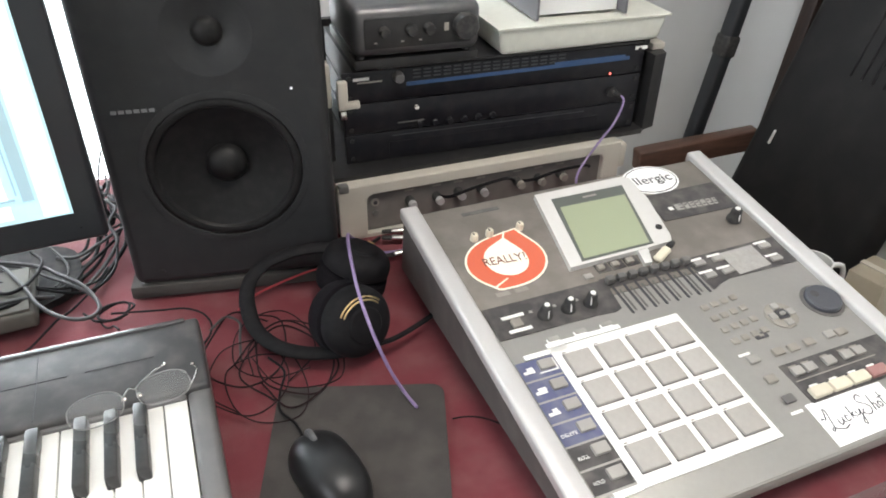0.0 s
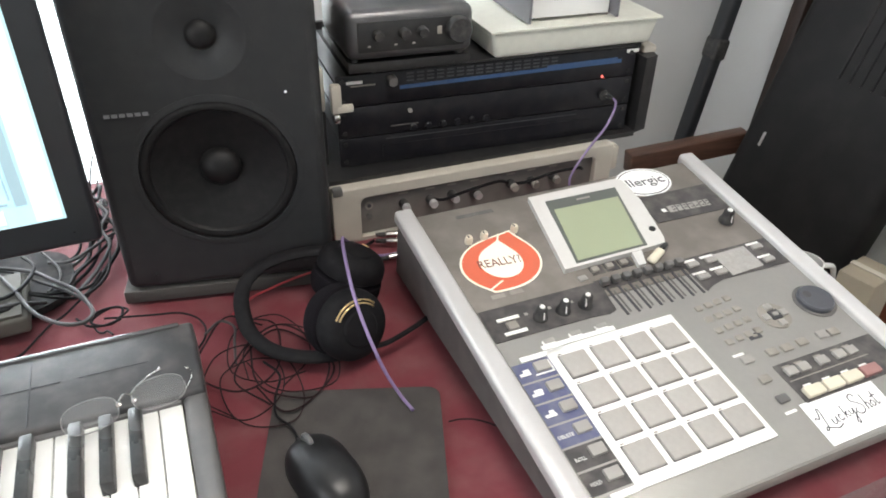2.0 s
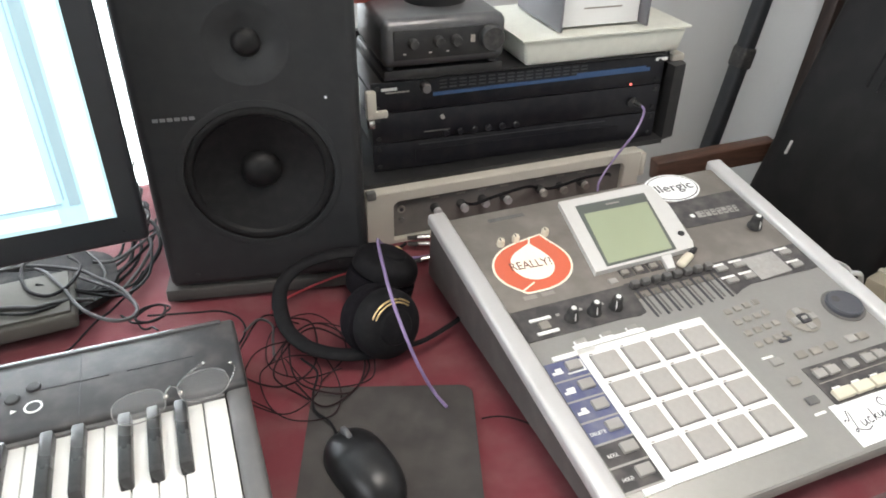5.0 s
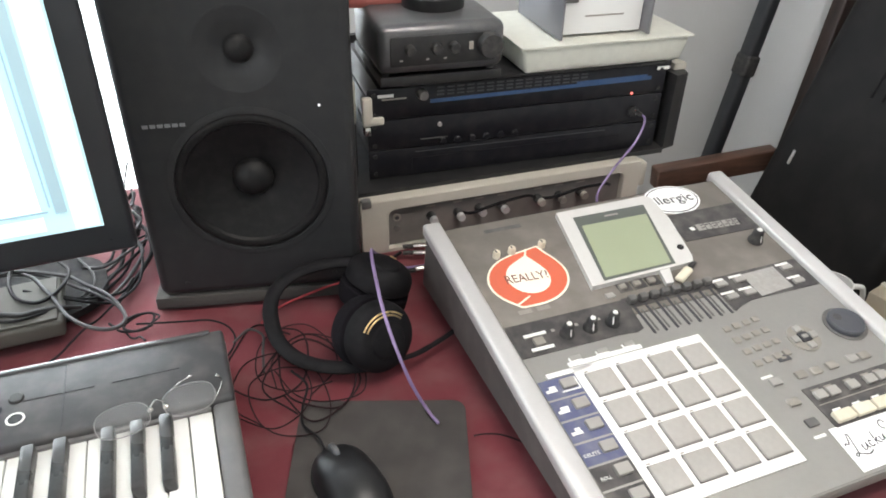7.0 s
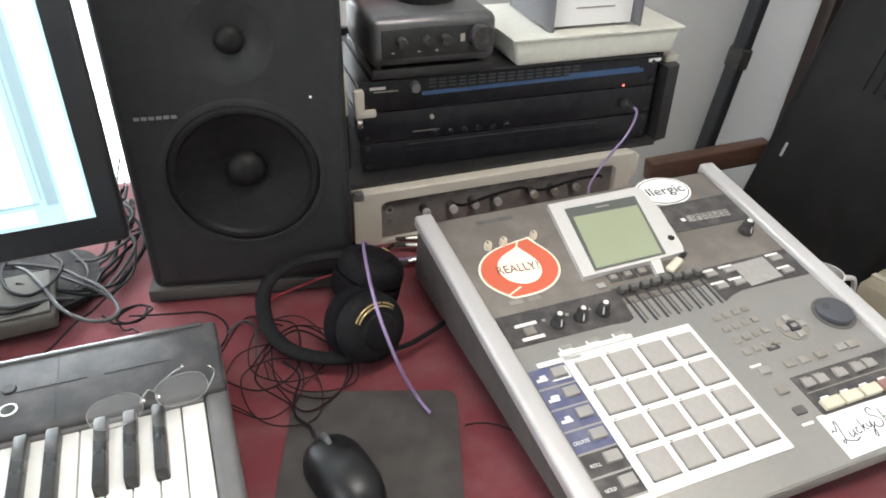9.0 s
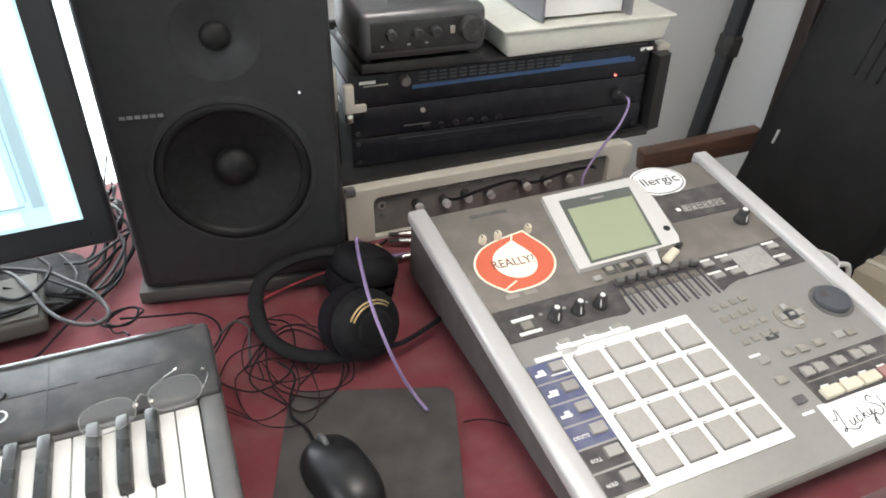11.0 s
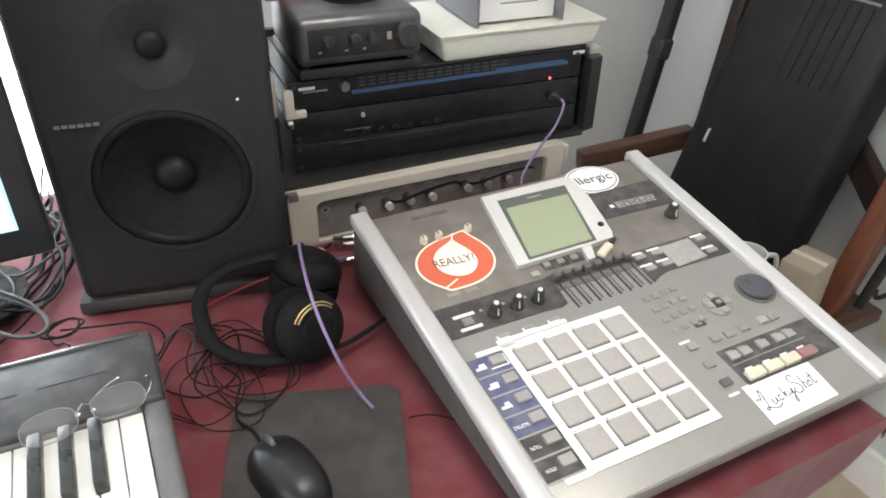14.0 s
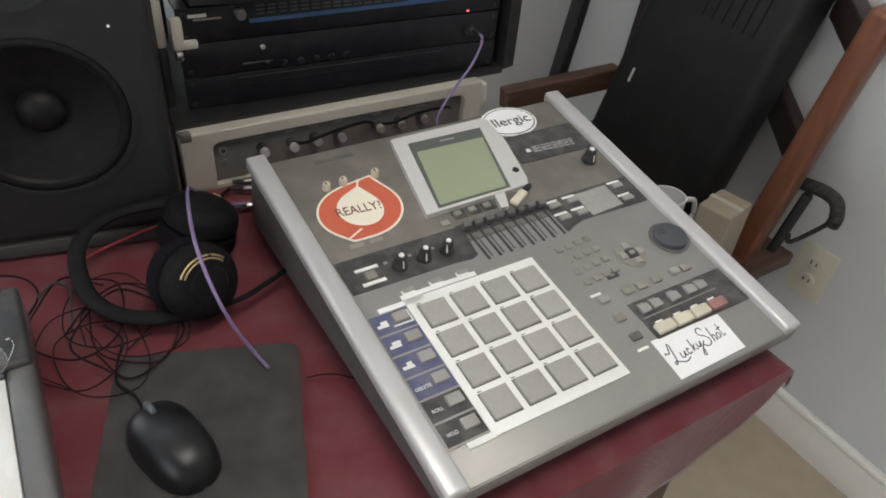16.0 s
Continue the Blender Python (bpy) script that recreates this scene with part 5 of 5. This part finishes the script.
for pts, r, mt in (
    ([(-0.62, 0.475, 0.775), (-0.57, 0.458, 0.784), (-0.515, 0.425, 0.786), (-0.492, 0.40, 0.785), (-0.466, 0.369, 0.784), (-0.452, 0.34, 0.781), (-0.448, 0.318, 0.780), (-0.457, 0.305, 0.780), (-0.475, 0.305, 0.782), (-0.496, 0.321, 0.784), (-0.512, 0.343, 0.787), (-0.525, 0.374, 0.790), (-0.538, 0.402, 0.790), (-0.556, 0.44, 0.785), (-0.60, 0.50, 0.77)], 0.0024, M_CABLE_GREY),
    ([(-0.565, 0.51, 0.772), (-0.576, 0.462, 0.788), (-0.578, 0.436, 0.79), (-0.574, 0.409, 0.791), (-0.564, 0.385, 0.791), (-0.545, 0.37, 0.791), (-0.53, 0.375, 0.791), (-0.519, 0.391, 0.79), (-0.512, 0.415, 0.788), (-0.512, 0.44, 0.785), (-0.53, 0.49, 0.77)], 0.0023, M_CABLE),
    ([(-0.60, 0.47, 0.776), (-0.544, 0.449, 0.778), (-0.507, 0.411, 0.778), (-0.477, 0.382, 0.776), (-0.458, 0.361, 0.77), (-0.45, 0.345, 0.76), (-0.462, 0.334, 0.757)], 0.0019, M_CABLE_GREY),
    ([(-0.58, 0.43, 0.786), (-0.54, 0.40, 0.784), (-0.50, 0.39, 0.772), (-0.465, 0.395, 0.765), (-0.45, 0.405, 0.763), (-0.44, 0.43, 0.762)], 0.0018, M_CABLE),
    ([(-0.46, 0.60, 0.80), (-0.439, 0.53, 0.785), (-0.43, 0.504, 0.775), (-0.426, 0.473, 0.768), (-0.429, 0.431, 0.765), (-0.437, 0.407, 0.764), (-0.454, 0.385, 0.764), (-0.477, 0.38, 0.766), (-0.52, 0.39, 0.778), (-0.56, 0.405, 0.788)], 0.0019, M_CABLE),
    ([(-0.415, 0.56, 0.765), (-0.423, 0.51, 0.762), (-0.439, 0.482, 0.761), (-0.457, 0.455, 0.761), (-0.471, 0.432, 0.762), (-0.478, 0.41, 0.764), (-0.50, 0.39, 0.77)], 0.0021, M_CABLE),
    ([(-0.41, 0.53, 0.762), (-0.428, 0.50, 0.770), (-0.45, 0.473, 0.772), (-0.475, 0.46, 0.768), (-0.50, 0.47, 0.766)], 0.0022, M_CABLE_GREY),
    ([(-0.51, 0.50, 0.768), (-0.494, 0.467, 0.768), (-0.486, 0.443, 0.767), (-0.487, 0.424, 0.765), (-0.50, 0.405, 0.764)], 0.0017, M_CABLE_GREY),
    ([(-0.44, 0.41, 0.757), (-0.462, 0.389, 0.757), (-0.482, 0.361, 0.757), (-0.498, 0.347, 0.7565), (-0.51, 0.329, 0.7565), (-0.53, 0.30, 0.7565), (-0.56, 0.285, 0.7565)], 0.0014, M_CABLE),
    ([(-0.47, 0.345, 0.758), (-0.464, 0.334, 0.76), (-0.455, 0.319, 0.762), (-0.433, 0.313, 0.763), (-0.422, 0.32, 0.764), (-0.418, 0.335, 0.765), (-0.426, 0.341, 0.766), (-0.445, 0.338, 0.766), (-0.453, 0.321, 0.766), (-0.44, 0.308, 0.767), (-0.42, 0.312, 0.768)], 0.0016, M_CABLE),
    ([(-0.425, 0.313, 0.768), (-0.412, 0.33, 0.766), (-0.43, 0.345, 0.763), (-0.452, 0.332, 0.761), (-0.448, 0.31, 0.760), (-0.44, 0.29, 0.770), (-0.432, 0.265, 0.79), (-0.425, 0.24, 0.8025)], 0.0013, M_CABLE),
    ([(-0.66, 0.37, 0.793), (-0.62, 0.368, 0.790), (-0.581, 0.361, 0.790), (-0.557, 0.352, 0.790), (-0.54, 0.354, 0.790), (-0.52, 0.36, 0.785), (-0.50, 0.375, 0.77)], 0.0026, M_CABLE_GREY),
    ([(-0.65, 0.355, 0.792), (-0.60, 0.352, 0.791), (-0.565, 0.342, 0.790), (-0.535, 0.35, 0.788), (-0.51, 0.37, 0.774)], 0.0018, M_CABLE),
    ([(-0.443, 0.66, 0.76), (-0.438, 0.60, 0.77), (-0.434, 0.54, 0.785), (-0.437, 0.56, 0.81), (-0.446, 0.61, 0.83), (-0.452, 0.66, 0.84)], 0.0017, M_CABLE),
    ([(-0.436, 0.70, 0.76), (-0.434, 0.64, 0.762), (-0.43, 0.57, 0.768), (-0.425, 0.53, 0.775), (-0.433, 0.52, 0.785), (-0.441, 0.55, 0.79), (-0.443, 0.61, 0.785)], 0.0017, M_CABLE),
    ([(-0.43, 0.66, 0.82), (-0.437, 0.60, 0.81), (-0.44, 0.55, 0.79), (-0.432, 0.52, 0.77), (-0.42, 0.535, 0.762)], 0.0015, M_CABLE),
):
    cable(pts, r, mt, GREY_LOOP if mt is M_CABLE_GREY else BLACK_LOOP)
rnd = random.Random(11)
for k in range(6):
    x, y = -0.452 + 0.006 * k, 0.66 - 0.012 * k
    pts = [(x - 0.004, y + 0.02, DZ + 0.008)]
    for i in range(6):
        pts.append((x + rnd.uniform(-0.008, 0.010), y - 0.026 * i + rnd.uniform(-0.008, 0.008), DZ + 0.008 + 0.006 * (k % 3) + rnd.uniform(0.0, 0.030) * math.sin(math.pi * (i + 0.5) / 6)))
    pts += [(x - 0.016, y - 0.165, DZ + 0.006), (x - 0.04, y - 0.185 - 0.006 * k, DZ + 0.006)]
    cable(pts, 0.0021 + 0.0004 * (k % 3), M_CABLE_GREY if k % 3 == 1 else M_CABLE, GREY_LOOP if k % 3 == 1 else BLACK_LOOP)
cable([(-0.126, 0.031, 0.7558), (-0.112, 0.029, 0.7555), (-0.098, 0.022, 0.7555), (-0.084, 0.008, 0.7555), (-0.070, -0.012, 0.7555)], 0.0009, M_COIL, "thin black cable running under the sampler")
for pts in ([(0.010, 0.404, 0.790), (0.022, 0.384, 0.797), (0.050, 0.376, 0.808), (0.085, 0.380, 0.810), (0.115, 0.392, 0.804), (0.135, 0.402, 0.792)], [(0.140, 0.402, 0.790), (0.155, 0.382, 0.800), (0.195, 0.374, 0.812), (0.240, 0.380, 0.808), (0.262, 0.398, 0.794)], [(-0.088, 0.378, 0.7568), (-0.104, 0.366, 0.7566), (-0.115, 0.340, 0.7564), (-0.130, 0.325, 0.7562), (-0.16, 0.328, 0.7562)]):
    cable(pts, 0.0024, M_CABLE, "black patch lead looped before the rack mixer")
redbox = thing("card_box", pose(-0.06, 0.556, TZ + 0.0805, rz=-4), "small faded red card box", "box")
part("carton", B(0.085, 0.04, 0.022, (0, 0, 0.0112), bevel=0.0015), M_RED_BOX, redbox)
part("flap", B(0.083, 0.0015, 0.016, (0, -0.0206, 0.0125), bevel=0.0005), M_RED_BOX, redbox)
usb = thing("usb_plug", pose(-0.625, 0.36, 0.792, 0, 0, 20), "silver cable plug lying under the monitor", "plug")
part("shell", B(0.02, 0.012, 0.006, (0, 0, 0), bevel=0.001), M_PATCH, usb)
part("grip", B(0.022, 0.014, 0.009, (-0.02, 0, 0), bevel=0.002), M_CABLE_GREY, usb)

# ---- things by the wall ----


def bar(bm, a, b, w, d, bevel=0.004):
    """A straight timber from a to b."""
    a, b = Vector(a), Vector(b)
    q = (b - a).to_track_quat("Z", "Y").to_matrix().to_4x4()
    t = bmesh.new()
    box(t, w, d, (b - a).length, (0, 0, (b - a).length / 2), bevel=bevel, seg=3)
    bmesh.ops.transform(t, matrix=Matrix.Translation(a) @ q, verts=t.verts)
    me = bpy.data.meshes.new("timber")
    t.to_mesh(me)
    t.free()
    bm.from_mesh(me)
    bpy.data.meshes.remove(me)
    return bm


def BAR(*a, **k):
    return bar(bmesh.new(), *a, **k)


st = thing("speaker_stand", pose(0.788, 0.74, 0), "tall dark metal stand pole by the wall", "stand")
part("lower_tube", BAR((-0.115, 0, 0.0), (-0.01, 0, 0.60), 0.04, 0.03, 0.008), M_STAND, st)
part("upper_tube", BAR((-0.01, 0.0, 0.58), (0.138, 0.0, 1.5), 0.036, 0.03, 0.008), M_STAND, st)
part("collar", BAR((0.0245, -0.001, 0.795), (0.0318, -0.001, 0.84), 0.042, 0.034, 0.006), M_RUBBER, st)

ch = thing("wooden_chair", pose(0, 0, 0), "old brown wooden chair with a leaning orange-brown post", "chair")
part("back_post", BAR((0.86, 0.66, 0.0), (0.962, 0.66, 1.02), 0.034, 0.035), M_POST, ch)
part("arm_rail", BAR((0.60, 0.70, 0.60), (0.885, 0.66, 0.625), 0.035, 0.048), M_CHAIR_DARK, ch)
part("front_post", BAR((0.83, 0.2425, 0.0), (0.848, 0.1235, 0.97), 0.052, 0.045, 0.01), M_CHAIR, ch, "orange-brown leaning post")
part("top_rail", BAR((0.868, 0.145, 0.9), (0.965, 0.262, 0.92), 0.03, 0.06), M_POST, ch)
part("middle_rail", BAR((0.858, 0.165, 0.69), (0.98, 0.33, 0.715), 0.025, 0.065), M_POST, ch)
part("seat", B(0.36, 0.60, 0.03, (0.75, 0.43, 0.455), bevel=0.006), M_CHAIR_DARK, ch)
for x, y in ((0.6, 0.16), (0.6, 0.7)):
    part("leg", B(0.04, 0.04, 0.44, (x, y, 0.22), bevel=0.005), M_CHAIR_DARK, ch)

bag = thing("equipment_case", pose(0.834, 0.437, 0.471, 0, 17.2, 0), "tall black ribbed plastic case leaning on the chair", "case")
part("shell", B(0.09, 0.335, 0.555, (-0.045, 0, 0.278), bevel=0.03, seg=4), M_BAG, bag)
for i in range(6):
    part("rib", B(0.005, 0.006, 0.16, (-0.0905, -0.10 + 0.024 * i, 0.44), bevel=0.002), M_BAG, bag)
part("rib_cap", B(0.004, 0.14, 0.006, (-0.0905, -0.04, 0.527), bevel=0.0015), M_SIDE, bag)
part("latch", B(0.005, 0.005, 0.03, (-0.0915, 0.108, 0.20), bevel=0.0015), M_RAIL, bag, "pale metal latch")

mug = thing("mug", pose(0.645, 0.25, 0.471), "white mug with a thin handle on the chair seat", "mug")
bm = bmesh.new()
lathe(bm, [(0.0, 0.002), (0.028, 0.002), (0.031, 0.006), (0.032, 0.145), (0.029, 0.145), (0.028, 0.01), (0.0, 0.01)], Matrix(), 32, closed=False)
part("cup", bm, M_MUG, mug)
bm = bmesh.new()
tube(bm, [(0.029, -0.012, 0.135), (0.05, -0.02, 0.13), (0.054, -0.022, 0.09), (0.03, -0.012, 0.05)], 0.005, 8)
part("handle", bm, M_MUG, mug)

adp = thing("beige_box", pose(0.700, 0.172, 0.471, rz=12), "small beige cardboard box with a taped lid", "box")
part("carton", B(0.080, 0.062, 0.16, (0, 0, 0.081), bevel=0.005, seg=2), M_ADAPTER, adp)
part("tape", B(0.012, 0.0610, 0.002, (0.0, 0, 0.1618)), M_CASE, adp)

kr = thing("key_ring", pose(0.822, 0.155, 0.655), "pale ring with a string hanging on the wooden post", "ring")
bm = bmesh.new()
tube(bm, [(0.0, 0.008 * math.sin(a), 0.008 * math.cos(a)) for a in [2 * math.pi * i / 16 for i in range(17)]], 0.0022, 8)
part("ring", bm, M_PLATE, kr)
bm = bmesh.new()
tube(bm, [(0, 0.0, -0.008), (0.002, 0.008, -0.03), (0, 0.012, -0.050)], 0.0016, 6)
part("string", bm, M_PLATE, kr)

cane = thing("walking_cane", pose(0.90, 0.135, 0.0), "black walking cane with a curved grip leaning by the wall", "cane")
part("shaft", BAR((-0.02, 0.085, 0.0), (0.0, 0.008, 0.612), 0.019, 0.019, 0.006), M_STAND, cane)
bm = bmesh.new()
tube(bm, [(0, 0.062, 0.612), (0, 0.045, 0.620), (0, 0.015, 0.627), (0, -0.020, 0.632), (0, -0.045, 0.625), (0, -0.056, 0.600), (0, -0.055, 0.582)], 0.0125, 12)
part("grip", bm, M_RUBBER, cane)
bm = bmesh.new()
tube(bm, [(0, -0.050, 0.585), (0.002, -0.032, 0.555), (0, -0.010, 0.520), (-0.003, 0.004, 0.505), (-0.002, 0.010, 0.520)], 0.0045, 8)
part("wrist_strap", bm, M_RUBBER, cane)
